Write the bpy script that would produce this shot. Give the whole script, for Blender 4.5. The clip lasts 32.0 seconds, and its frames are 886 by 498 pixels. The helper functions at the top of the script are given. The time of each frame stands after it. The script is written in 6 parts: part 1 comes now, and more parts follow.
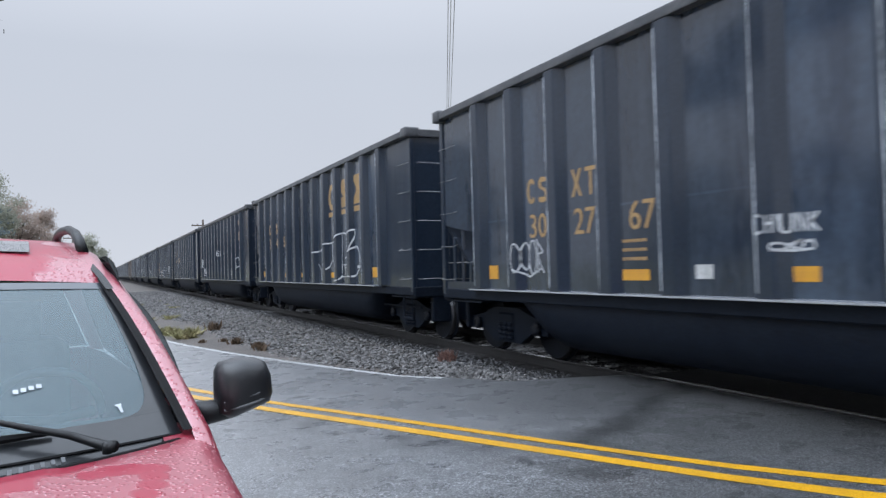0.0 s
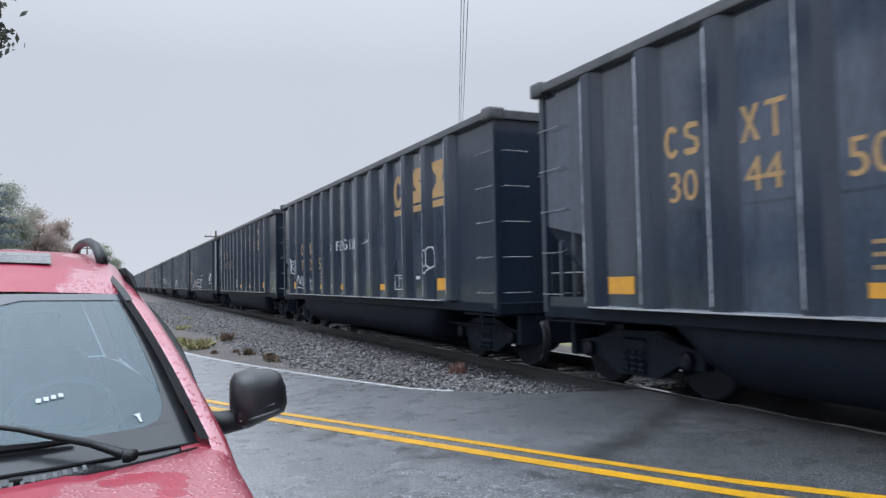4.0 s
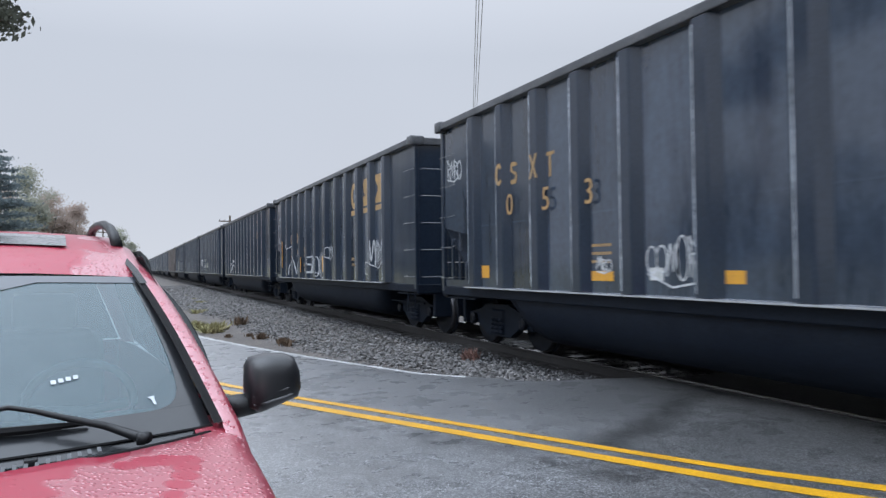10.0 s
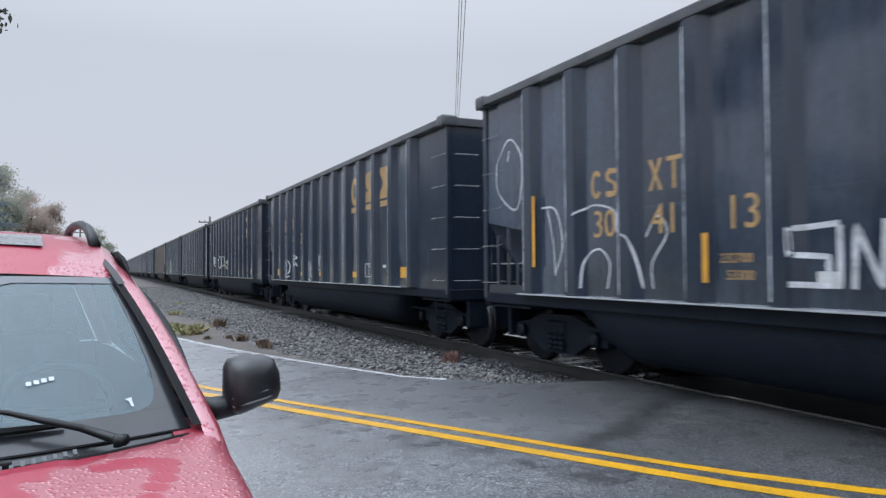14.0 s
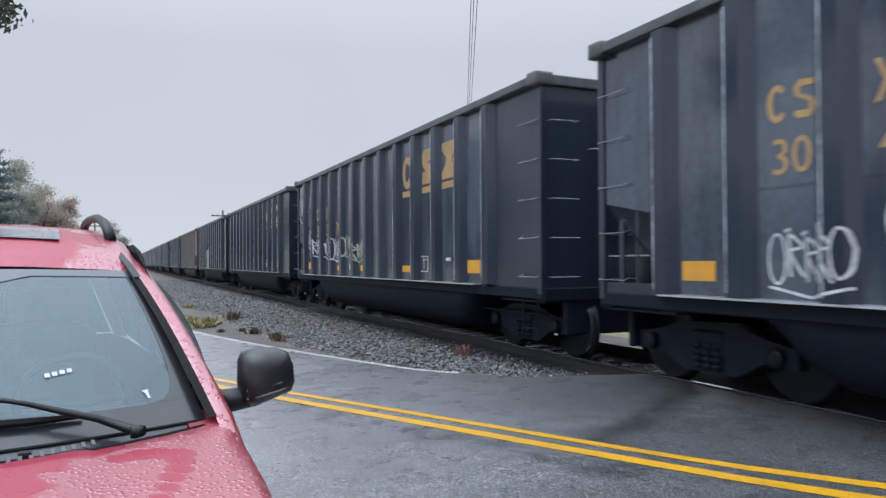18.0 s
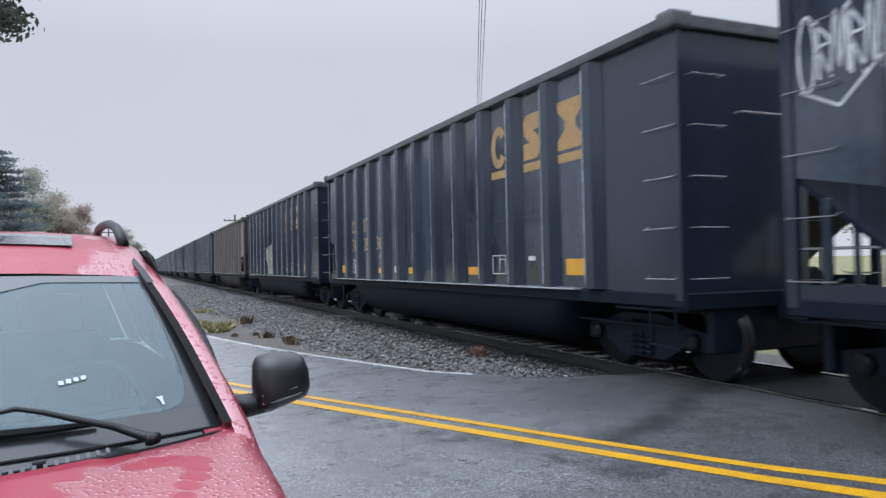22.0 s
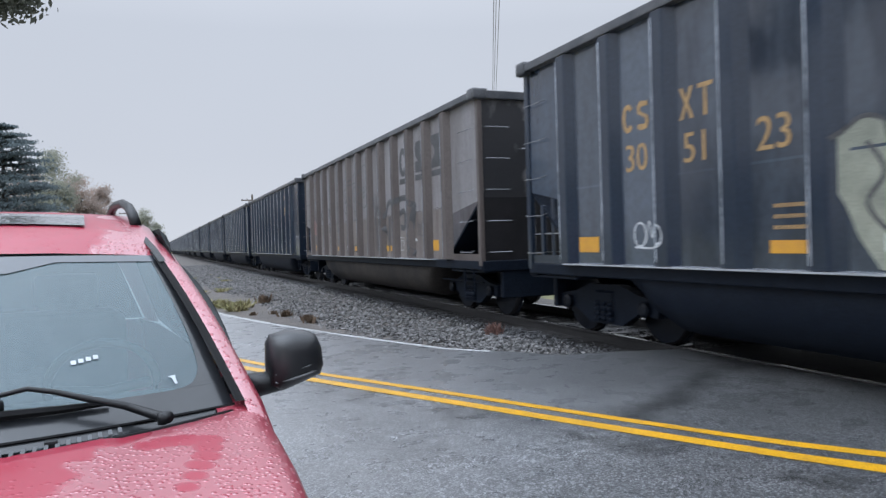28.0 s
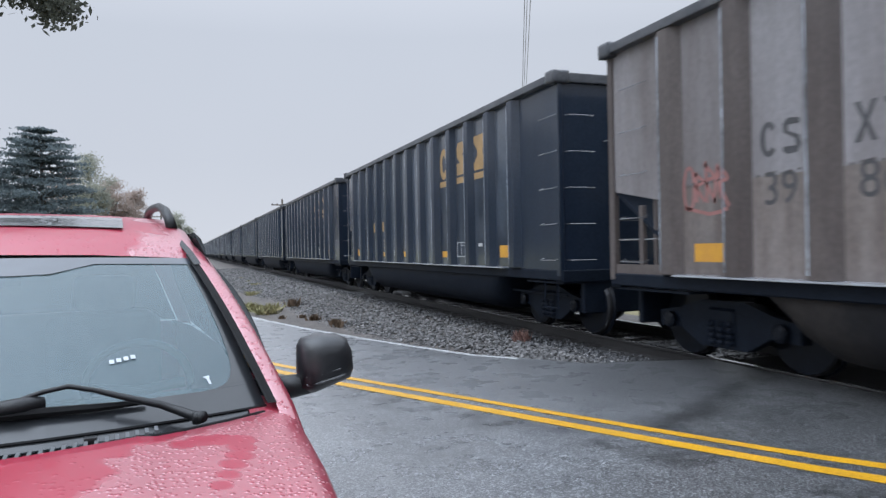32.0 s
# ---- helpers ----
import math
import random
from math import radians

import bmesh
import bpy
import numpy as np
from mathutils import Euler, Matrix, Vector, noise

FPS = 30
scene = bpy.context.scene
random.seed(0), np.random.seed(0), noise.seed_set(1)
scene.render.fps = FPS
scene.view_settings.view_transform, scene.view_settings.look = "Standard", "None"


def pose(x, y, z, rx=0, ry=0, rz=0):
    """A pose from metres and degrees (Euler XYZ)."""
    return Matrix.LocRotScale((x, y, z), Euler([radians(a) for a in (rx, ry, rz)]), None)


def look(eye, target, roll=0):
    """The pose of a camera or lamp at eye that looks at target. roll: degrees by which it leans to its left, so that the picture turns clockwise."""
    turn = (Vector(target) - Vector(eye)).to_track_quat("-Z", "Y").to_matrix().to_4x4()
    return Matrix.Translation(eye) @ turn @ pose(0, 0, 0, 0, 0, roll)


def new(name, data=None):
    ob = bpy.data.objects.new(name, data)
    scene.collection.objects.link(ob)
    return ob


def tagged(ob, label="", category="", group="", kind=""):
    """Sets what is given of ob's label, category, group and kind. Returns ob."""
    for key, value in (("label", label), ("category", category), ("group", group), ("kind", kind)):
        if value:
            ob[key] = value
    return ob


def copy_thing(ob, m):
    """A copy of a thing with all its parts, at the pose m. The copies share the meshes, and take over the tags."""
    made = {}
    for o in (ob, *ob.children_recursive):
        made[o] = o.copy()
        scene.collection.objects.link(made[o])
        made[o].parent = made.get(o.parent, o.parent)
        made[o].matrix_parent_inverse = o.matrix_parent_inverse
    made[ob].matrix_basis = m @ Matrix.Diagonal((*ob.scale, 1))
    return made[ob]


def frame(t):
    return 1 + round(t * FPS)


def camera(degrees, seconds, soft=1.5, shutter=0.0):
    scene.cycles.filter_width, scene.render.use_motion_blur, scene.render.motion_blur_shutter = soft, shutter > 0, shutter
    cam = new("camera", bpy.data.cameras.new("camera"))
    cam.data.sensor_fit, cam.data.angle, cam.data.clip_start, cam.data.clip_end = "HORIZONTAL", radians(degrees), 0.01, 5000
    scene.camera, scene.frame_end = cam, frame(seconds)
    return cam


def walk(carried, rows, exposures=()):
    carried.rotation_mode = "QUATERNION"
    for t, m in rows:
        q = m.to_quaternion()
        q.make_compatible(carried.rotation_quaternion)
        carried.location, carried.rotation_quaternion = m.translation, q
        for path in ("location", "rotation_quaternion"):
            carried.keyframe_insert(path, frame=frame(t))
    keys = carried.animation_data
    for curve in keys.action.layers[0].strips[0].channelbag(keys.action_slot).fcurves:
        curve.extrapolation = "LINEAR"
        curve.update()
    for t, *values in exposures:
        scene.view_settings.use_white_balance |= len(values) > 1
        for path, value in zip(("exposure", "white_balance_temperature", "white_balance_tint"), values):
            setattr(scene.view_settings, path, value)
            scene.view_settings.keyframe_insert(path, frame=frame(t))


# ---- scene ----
cam = camera(63.28, 32.0, soft=1.4, shutter=0.4)
PATH = [
    (0, look((-0.034, -0.061, 1.535), (4.282, 8.957, 1.775), -1.53)),
    (0.5, look((-0.025, -0.062, 1.534), (4.235, 8.983, 1.761), -1.47)),
    (1, look((-0.035, -0.060, 1.538), (4.181, 9.004, 1.785), -1.06)),
    (1.5, look((-0.045, -0.069, 1.541), (4.156, 9.001, 1.863), -0.71)),
    (2, look((-0.054, -0.080, 1.543), (4.157, 8.982, 1.928), -0.50)),
    (2.5, look((-0.063, -0.088, 1.544), (4.188, 8.953, 1.973), -0.54)),
    (3, look((-0.060, -0.100, 1.544), (4.204, 8.934, 1.995), -0.73)),
    (3.5, look((-0.058, -0.103, 1.542), (4.170, 8.948, 1.984), -0.97)),
    (5.5, look((-0.054, -0.068, 1.541), (3.958, 9.085, 1.892), -1.06)),
    (6, look((-0.061, -0.069, 1.538), (3.922, 9.096, 1.912), -0.96)),
    (6.5, look((-0.063, -0.086, 1.541), (3.884, 9.095, 1.921), -0.97)),
    (7, look((-0.052, -0.092, 1.541), (3.851, 9.107, 1.916), -0.83)),
    (7.5, look((-0.051, -0.079, 1.540), (3.840, 9.126, 1.892), -0.80)),
    (8, look((-0.054, -0.067, 1.539), (3.836, 9.140, 1.857), -0.68)),
    (8.5, look((-0.054, -0.071, 1.540), (3.851, 9.130, 1.838), -0.58)),
    (9, look((-0.053, -0.076, 1.541), (3.887, 9.111, 1.812), -0.64)),
    (9.5, look((-0.054, -0.075, 1.540), (3.917, 9.100, 1.786), -0.65)),
    (10, look((-0.053, -0.068, 1.538), (3.958, 9.090, 1.765), -0.69)),
    (10.5, look((-0.047, -0.072, 1.536), (3.998, 9.071, 1.754), -0.79)),
    (11, look((-0.049, -0.076, 1.538), (4.052, 9.043, 1.737), -0.74)),
    (11.5, look((-0.043, -0.080, 1.536), (4.123, 9.009, 1.729), -0.80)),
    (12, look((-0.043, -0.087, 1.539), (4.184, 8.973, 1.750), -0.68)),
    (12.5, look((-0.050, -0.092, 1.538), (4.245, 8.936, 1.791), -0.66)),
    (13, look((-0.050, -0.083, 1.541), (4.288, 8.923, 1.822), -0.34)),
    (13.5, look((-0.051, -0.075, 1.536), (4.272, 8.937, 1.818), -0.40)),
    (14, look((-0.054, -0.072, 1.537), (4.191, 8.978, 1.796), -0.40)),
    (14.5, look((-0.051, -0.076, 1.536), (4.119, 9.009, 1.778), -0.43)),
    (16.5, look((-0.038, -0.071, 1.540), (4.045, 9.055, 1.724), -0.50)),
    (17, look((-0.056, -0.069, 1.535), (4.033, 9.056, 1.701), -0.38)),
    (17.5, look((-0.064, -0.069, 1.535), (4.030, 9.053, 1.698), -0.32)),
    (18, look((-0.060, -0.078, 1.537), (4.037, 9.043, 1.709), -0.34)),
    (18.5, look((-0.050, -0.066, 1.537), (4.036, 9.060, 1.708), -0.56)),
    (19, look((-0.046, -0.048, 1.534), (4.004, 9.094, 1.680), -0.71)),
    (19.5, look((-0.050, -0.027, 1.532), (3.961, 9.132, 1.665), -0.71)),
    (20, look((-0.060, -0.030, 1.535), (3.918, 9.144, 1.676), -0.63)),
    (20.5, look((-0.060, -0.045, 1.539), (3.913, 9.130, 1.705), -0.80)),
    (21, look((-0.057, -0.040, 1.536), (3.917, 9.135, 1.730), -0.98)),
    (21.5, look((-0.057, -0.033, 1.535), (3.899, 9.149, 1.734), -1.08)),
    (22, look((-0.056, -0.037, 1.535), (3.894, 9.147, 1.728), -1.18)),
    (22.5, look((-0.052, -0.024, 1.532), (3.904, 9.159, 1.723), -1.17)),
    (23, look((-0.053, -0.031, 1.535), (3.923, 9.143, 1.714), -1.18)),
    (23.5, look((-0.056, -0.027, 1.534), (3.941, 9.138, 1.704), -1.10)),
    (24, look((-0.053, -0.022, 1.534), (3.935, 9.148, 1.688), -1.11)),
    (24.5, look((-0.051, -0.012, 1.532), (3.901, 9.173, 1.668), -1.25)),
    (25, look((-0.048, -0.017, 1.533), (3.853, 9.190, 1.653), -1.51)),
    (25.5, look((-0.045, -0.033, 1.535), (3.808, 9.194, 1.647), -1.68)),
    (27.5, look((-0.033, -0.003, 1.530), (3.694, 9.276, 1.449), -1.52)),
    (28, look((-0.027, -0.001, 1.529), (3.699, 9.279, 1.418), -1.71)),
    (28.5, look((-0.029, -0.013, 1.532), (3.655, 9.283, 1.454), -1.94)),
    (29, look((-0.027, -0.022, 1.532), (3.571, 9.308, 1.490), -2.14)),
    (29.5, look((-0.031, -0.026, 1.537), (3.487, 9.335, 1.503), -2.31)),
    (30, look((-0.030, -0.038, 1.538), (3.426, 9.346, 1.518), -2.28)),
    (30.5, look((-0.022, -0.040, 1.536), (3.383, 9.363, 1.521), -2.09)),
    (31, look((-0.016, -0.037, 1.538), (3.348, 9.380, 1.515), -1.81)),
    (31.5, look((-0.026, -0.026, 1.533), (3.315, 9.399, 1.512), -1.41)),
    (32, look((-0.042, -0.014, 1.529), (3.328, 9.401, 1.514), -1.06)),
]
walk(cam, PATH)

# ---- world and light: overcast, raining ----
world = bpy.data.worlds.new("overcast_sky")
scene.world = world
world.use_nodes = True
wn, wl = world.node_tree.nodes, world.node_tree.links
wn.clear()
w_out = wn.new("ShaderNodeOutputWorld")
w_bg = wn.new("ShaderNodeBackground")
w_tc = wn.new("ShaderNodeTexCoord")
w_sep = wn.new("ShaderNodeSeparateXYZ")
w_ramp = wn.new("ShaderNodeValToRGB")
w_noise = wn.new("ShaderNodeTexNoise")
w_mix = wn.new("ShaderNodeMix")
w_mix.data_type = "RGBA"
w_mix.blend_type = "MULTIPLY"
w_noise.inputs["Scale"].default_value = 1.6
w_noise.inputs["Detail"].default_value = 3
w_mul = wn.new("ShaderNodeMapRange")
w_mul.inputs["To Min"].default_value = 0.93
w_mul.inputs["To Max"].default_value = 1.05
wl.new(w_tc.outputs["Generated"], w_sep.inputs[0])
wl.new(w_sep.outputs["Z"], w_ramp.inputs[0])
wl.new(w_tc.outputs["Generated"], w_noise.inputs["Vector"])
wl.new(w_noise.outputs["Fac"], w_mul.inputs["Value"])
w_mix.inputs["Factor"].default_value = 1.0
wl.new(w_ramp.outputs[0], w_mix.inputs["A"])
wl.new(w_mul.outputs[0], w_mix.inputs["B"])
# the cloud is brighter towards the hidden sun
w_dot = wn.new("ShaderNodeVectorMath")
w_dot.operation = "DOT_PRODUCT"
w_dot.inputs[1].default_value = (-0.84, -0.2, 0.5)
wl.new(w_tc.outputs["Generated"], w_dot.inputs[0])
w_near = wn.new("ShaderNodeMapRange")
w_near.interpolation_type = "SMOOTHSTEP"
w_near.inputs["From Min"].default_value, w_near.inputs["From Max"].default_value = 0.15, 0.95
w_near.inputs["To Min"].default_value, w_near.inputs["To Max"].default_value = 1.0, 2.0
wl.new(w_dot.outputs["Value"], w_near.inputs["Value"])
w_glow = wn.new("ShaderNodeMix")
w_glow.data_type, w_glow.blend_type = "RGBA", "MULTIPLY"
w_glow.inputs["Factor"].default_value = 1.0
wl.new(w_mix.outputs["Result"], w_glow.inputs["A"])
wl.new(w_near.outputs[0], w_glow.inputs["B"])
wl.new(w_glow.outputs["Result"], w_bg.inputs["Color"])
wl.new(w_bg.outputs[0], w_out.inputs[0])
SKY = ((0.0, (0.635, 0.675, 0.755)), (0.12, (0.59, 0.635, 0.725)), (0.28, (0.575, 0.625, 0.72)), (0.36, (0.66, 0.71, 0.81)), (0.5, (0.86, 0.93, 1.06)), (1.0, (2.2, 2.5, 2.95)))
er = w_ramp.color_ramp.elements
er[0].position, er[1].position = 0.0, 1.0
er[0].color, er[1].color = (*SKY[0][1], 1), (*SKY[-1][1], 1)
for pos, col in SKY[1:-1]:
    e = er.new(pos)
    e.color = (*col, 1)
w_bg.inputs["Strength"].default_value = 1.02

sun_data = bpy.data.lights.new("sun", "SUN")
sun_data.energy, sun_data.angle, sun_data.color = 0.2, radians(50), (0.91, 0.97, 1.0)
sun = new("sun", sun_data)
sun.matrix_world = look((-42, -22, 50), (0, 0, 0))


# ---- materials ----
def mat(name, col, rough=0.6, metal=0.0, vary=0.0, scale=3.0, fine=0.0, fine_scale=60.0, bump=0.0, bump_scale=60.0,
        coat=0.0, coat_rough=0.1, spec=0.5, col2=None, coat_ior=1.5, rough_vary=0.0, per_object=0.0, island=0.0, stretch=None, edge=(0.35, 0.68)):
    """A procedural surface: base colour broken up at a coarse and a fine scale, fine relief, gloss."""
    m = bpy.data.materials.new(name)
    m.use_nodes = True
    n, l = m.node_tree.nodes, m.node_tree.links
    b = n["Principled BSDF"]
    b.inputs["Roughness"].default_value = rough
    b.inputs["Metallic"].default_value = metal
    b.inputs["Specular IOR Level"].default_value = spec
    b.inputs["Coat Weight"].default_value = coat
    b.inputs["Coat Roughness"].default_value = coat_rough
    b.inputs["Coat IOR"].default_value = coat_ior
    b.inputs["Base Color"].default_value = (*col, 1)
    tc = n.new("ShaderNodeTexCoord")
    vec = tc.outputs["Object"]
    if stretch:
        mp = n.new("ShaderNodeMapping")
        mp.inputs["Scale"].default_value = stretch
        l.new(vec, mp.inputs["Vector"])
        vec = mp.outputs[0]
    last = None
    if vary > 0 or col2:
        t1 = n.new("ShaderNodeTexNoise")
        t1.inputs["Scale"].default_value = scale
        t1.inputs["Detail"].default_value = 6
        t1.inputs["Roughness"].default_value = 0.62
        l.new(vec, t1.inputs["Vector"])
        r1 = n.new("ShaderNodeMapRange")
        r1.inputs["From Min"].default_value, r1.inputs["From Max"].default_value = edge
        l.new(t1.outputs["Fac"], r1.inputs["Value"])
        mx = n.new("ShaderNodeMix")
        mx.data_type = "RGBA"
        c2 = col2 or tuple(c * (1 - vary) for c in col)
        mx.inputs["A"].default_value, mx.inputs["B"].default_value = (*col, 1), (*c2, 1)
        l.new(r1.outputs[0], mx.inputs["Factor"])
        last = mx.outputs["Result"]
        if rough_vary:
            rr = n.new("ShaderNodeMapRange")
            rr.inputs["To Min"].default_value, rr.inputs["To Max"].default_value = max(0.02, rough - rough_vary), min(1, rough + rough_vary)
            l.new(r1.outputs[0], rr.inputs["Value"])
            l.new(rr.outputs[0], b.inputs["Roughness"])
    if fine > 0:
        t2 = n.new("ShaderNodeTexNoise")
        t2.inputs["Scale"].default_value = fine_scale
        t2.inputs["Detail"].default_value = 3
        l.new(tc.outputs["Object"], t2.inputs["Vector"])
        r2 = n.new("ShaderNodeMapRange")
        r2.inputs["From Min"].default_value, r2.inputs["From Max"].default_value = 0.3, 0.7
        r2.inputs["To Min"].default_value, r2.inputs["To Max"].default_value = 1 - fine, 1 + fine
        l.new(t2.outputs["Fac"], r2.inputs["Value"])
        m2 = n.new("ShaderNodeMix")
        m2.data_type, m2.blend_type = "RGBA", "MULTIPLY"
        m2.inputs["Factor"].default_value = 1
        if last:
            l.new(last, m2.inputs["A"])
        else:
            m2.inputs["A"].default_value = (*col, 1)
        l.new(r2.outputs[0], m2.inputs["B"])
        last = m2.outputs["Result"]
    if per_object or island:
        src = n.new("ShaderNodeObjectInfo" if per_object else "ShaderNodeNewGeometry")
        amount = per_object or island
        r3 = n.new("ShaderNodeMapRange")
        r3.inputs["To Min"].default_value, r3.inputs["To Max"].default_value = 1 - amount, 1 + amount
        l.new(src.outputs["Random" if per_object else "Random Per Island"], r3.inputs["Value"])
        m3 = n.new("ShaderNodeMix")
        m3.data_type, m3.blend_type = "RGBA", "MULTIPLY"
        m3.inputs["Factor"].default_value = 1
        if last:
            l.new(last, m3.inputs["A"])
        else:
            m3.inputs["A"].default_value = (*col, 1)
        l.new(r3.outputs[0], m3.inputs["B"])
        last = m3.outputs["Result"]
    if last:
        l.new(last, b.inputs["Base Color"])
    if bump > 0:
        t3 = n.new("ShaderNodeTexNoise")
        t3.inputs["Scale"].default_value = bump_scale
        t3.inputs["Detail"].default_value = 4
        l.new(tc.outputs["Object"], t3.inputs["Vector"])
        bp = n.new("ShaderNodeBump")
        bp.inputs["Strength"].default_value = bump
        bp.inputs["Distance"].default_value = 0.01
        l.new(t3.outputs["Fac"], bp.inputs["Height"])
        l.new(bp.outputs[0], b.inputs["Normal"])
    return m


def drops(m, scale=90.0, strength=0.5, cover=0.5):
    """Rain drops standing on a surface: small round bumps over what relief it has."""
    n, l = m.node_tree.nodes, m.node_tree.links
    b = n["Principled BSDF"]
    tc = n.new("ShaderNodeTexCoord")
    v = n.new("ShaderNodeTexVoronoi")
    v.inputs["Scale"].default_value = scale
    l.new(tc.outputs["Object"], v.inputs["Vector"])
    pn = n.new("ShaderNodeTexNoise")
    pn.inputs["Scale"].default_value = 2.2
    l.new(tc.outputs["Object"], pn.inputs["Vector"])
    pr = n.new("ShaderNodeMapRange")
    pr.inputs["From Min"].default_value, pr.inputs["From Max"].default_value = 0.42, 0.5
    l.new(pn.outputs["Fac"], pr.inputs["Value"])
    pm = n.new("ShaderNodeMath")
    pm.operation = "MULTIPLY"
    r = n.new("ShaderNodeMapRange")
    r.interpolation_type = "SMOOTHSTEP"
    r.inputs["From Min"].default_value, r.inputs["From Max"].default_value = 0.12, cover
    r.inputs["To Min"].default_value, r.inputs["To Max"].default_value = 1, 0
    l.new(v.outputs["Distance"], r.inputs["Value"])
    bp = n.new("ShaderNodeBump")
    bp.inputs["Strength"].default_value = strength
    bp.inputs["Distance"].default_value = 0.004
    l.new(r.outputs[0], pm.inputs[0])
    l.new(pr.outputs[0], pm.inputs[1])
    l.new(pm.outputs[0], bp.inputs["Height"])
    l.new(bp.outputs[0], b.inputs["Normal"])
    if b.inputs["Coat Weight"].default_value > 0:
        l.new(bp.outputs[0], b.inputs["Coat Normal"])
    return m


M = {}
# blue lift in these black paints is veiling haze put into the colour
M["black_paint"] = mat("wet_black_paint_hazed", (0.0108, 0.0176, 0.0315), 0.5, col2=(0.0158, 0.0245, 0.041), scale=1.2, fine=0.15, fine_scale=26, bump=0.03, bump_scale=7, rough_vary=0.12, stretch=(1, 1, 0.22), spec=0.12, coat=0.7, coat_rough=0.13)
M["panel_paint"] = mat("weathered_black_panel_hazed", (0.013, 0.0202, 0.0355), 0.35, col2=(0.028, 0.04, 0.061), scale=1.15, fine=0.14, fine_scale=14, bump=0.03, bump_scale=3, rough_vary=0.12, stretch=(1, 1.5, 0.3), edge=(0.43, 0.57), per_object=0.35, spec=0.12, coat=1.0, coat_rough=0.1)
M["worn_panel"] = mat("sun_faded_black_panel_hazed", (0.0155, 0.0225, 0.037), 0.4, col2=(0.044, 0.056, 0.076), scale=0.9, fine=0.14, fine_scale=14, bump=0.03, bump_scale=3, rough_vary=0.12, stretch=(1, 1.5, 0.35), edge=(0.44, 0.56), per_object=0.25, spec=0.15, coat=1.0, coat_rough=0.1)
M["sooty_grey"] = mat("soot_blown_grey_end", (0.2, 0.19, 0.19), 0.55, col2=(0.014, 0.014, 0.017), scale=0.55, fine=0.1, fine_scale=18, bump=0.04, bump_scale=6, stretch=(1.0, 1, 0.8), edge=(0.4, 0.52))
M["grey_paint"] = mat("weathered_grey_panel", (0.215, 0.205, 0.215), 0.5, col2=(0.105, 0.09, 0.088), scale=0.8, fine=0.1, fine_scale=18, bump=0.04, bump_scale=6, rough_vary=0.1, stretch=(1, 1.3, 0.2), per_object=0.12, coat=0.3, coat_rough=0.2)
M["grey_rib"] = mat("rust_stained_grey_rib", (0.095, 0.078, 0.073), 0.55, col2=(0.04, 0.029, 0.027), scale=1.2, fine=0.15, fine_scale=20, bump=0.06, bump_scale=9, stretch=(1, 1, 0.2))
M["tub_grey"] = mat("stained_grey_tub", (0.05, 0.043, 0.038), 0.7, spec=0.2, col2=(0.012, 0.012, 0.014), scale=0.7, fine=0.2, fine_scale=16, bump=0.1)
M["under"] = mat("grimy_black_steel", (0.006, 0.0092, 0.0165), 0.6, spec=0.06, col2=(0.009, 0.0132, 0.021), scale=3, fine=0.3, fine_scale=40, bump=0.2, bump_scale=30, coat=0.08, coat_rough=0.25)
M["chord"] = mat("worn_grey_black_chord", (0.035, 0.039, 0.047), 0.34, col2=(0.075, 0.077, 0.084), scale=2, fine=0.25, fine_scale=25, bump=0.15, bump_scale=15)
M["wheel"] = mat("oily_wheel_steel", (0.0042, 0.0065, 0.012), 0.5, vary=0.4, scale=6, fine=0.2, spec=0.1, coat=0.15, coat_rough=0.12)
M["tread"] = mat("wet_tread_steel", (0.06, 0.06, 0.065), 0.3, metal=0.7, vary=0.2, scale=8)
M["rung"] = mat("wet_steel_rung", (0.3, 0.31, 0.33), 0.25, metal=0.5, vary=0.3, scale=5)
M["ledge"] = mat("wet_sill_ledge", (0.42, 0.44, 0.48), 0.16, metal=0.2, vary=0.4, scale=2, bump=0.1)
M["orange"] = mat("faded_orange_marking", (0.38, 0.23, 0.09), 0.5, col2=(0.26, 0.17, 0.08), scale=3, fine=0.2, fine_scale=30)
M["amber"] = mat("amber_reflective_sheet", (0.58, 0.29, 0.025), 0.4, col2=(0.46, 0.22, 0.035), scale=4, fine=0.1)
M["white_mark"] = mat("worn_white_marking", (0.55, 0.56, 0.56), 0.5, vary=0.45, scale=6, fine=0.2)
M["white_spray"] = mat("white_spray_paint", (0.52, 0.54, 0.57), 0.5, vary=0.4, scale=5, fine=0.25, fine_scale=30)
M["dark_mark"] = mat("dark_grey_marking", (0.06, 0.06, 0.065), 0.5, vary=0.35, scale=4, fine=0.2)
M["cream"] = mat("dull_cream_spray_paint", (0.27, 0.28, 0.225), 0.5, col2=(0.16, 0.17, 0.14), scale=2.5, fine=0.2)
M["red_spray"] = mat("faded_red_spray", (0.3, 0.13, 0.12), 0.5, vary=0.3, scale=3)
M["rail"] = mat("rail_steel", (0.02, 0.018, 0.018), 0.6, metal=0.1, vary=0.4, scale=5, fine=0.2)
M["railtop"] = mat("polished_rail_head", (0.6, 0.6, 0.61), 0.18, metal=1.0, vary=0.15, scale=8)
M["tie"] = mat("wet_creosote_timber", (0.022, 0.02, 0.019), 0.5, vary=0.4, scale=5, fine=0.3, fine_scale=30, bump=0.25, bump_scale=14, coat=0.5, coat_rough=0.18)
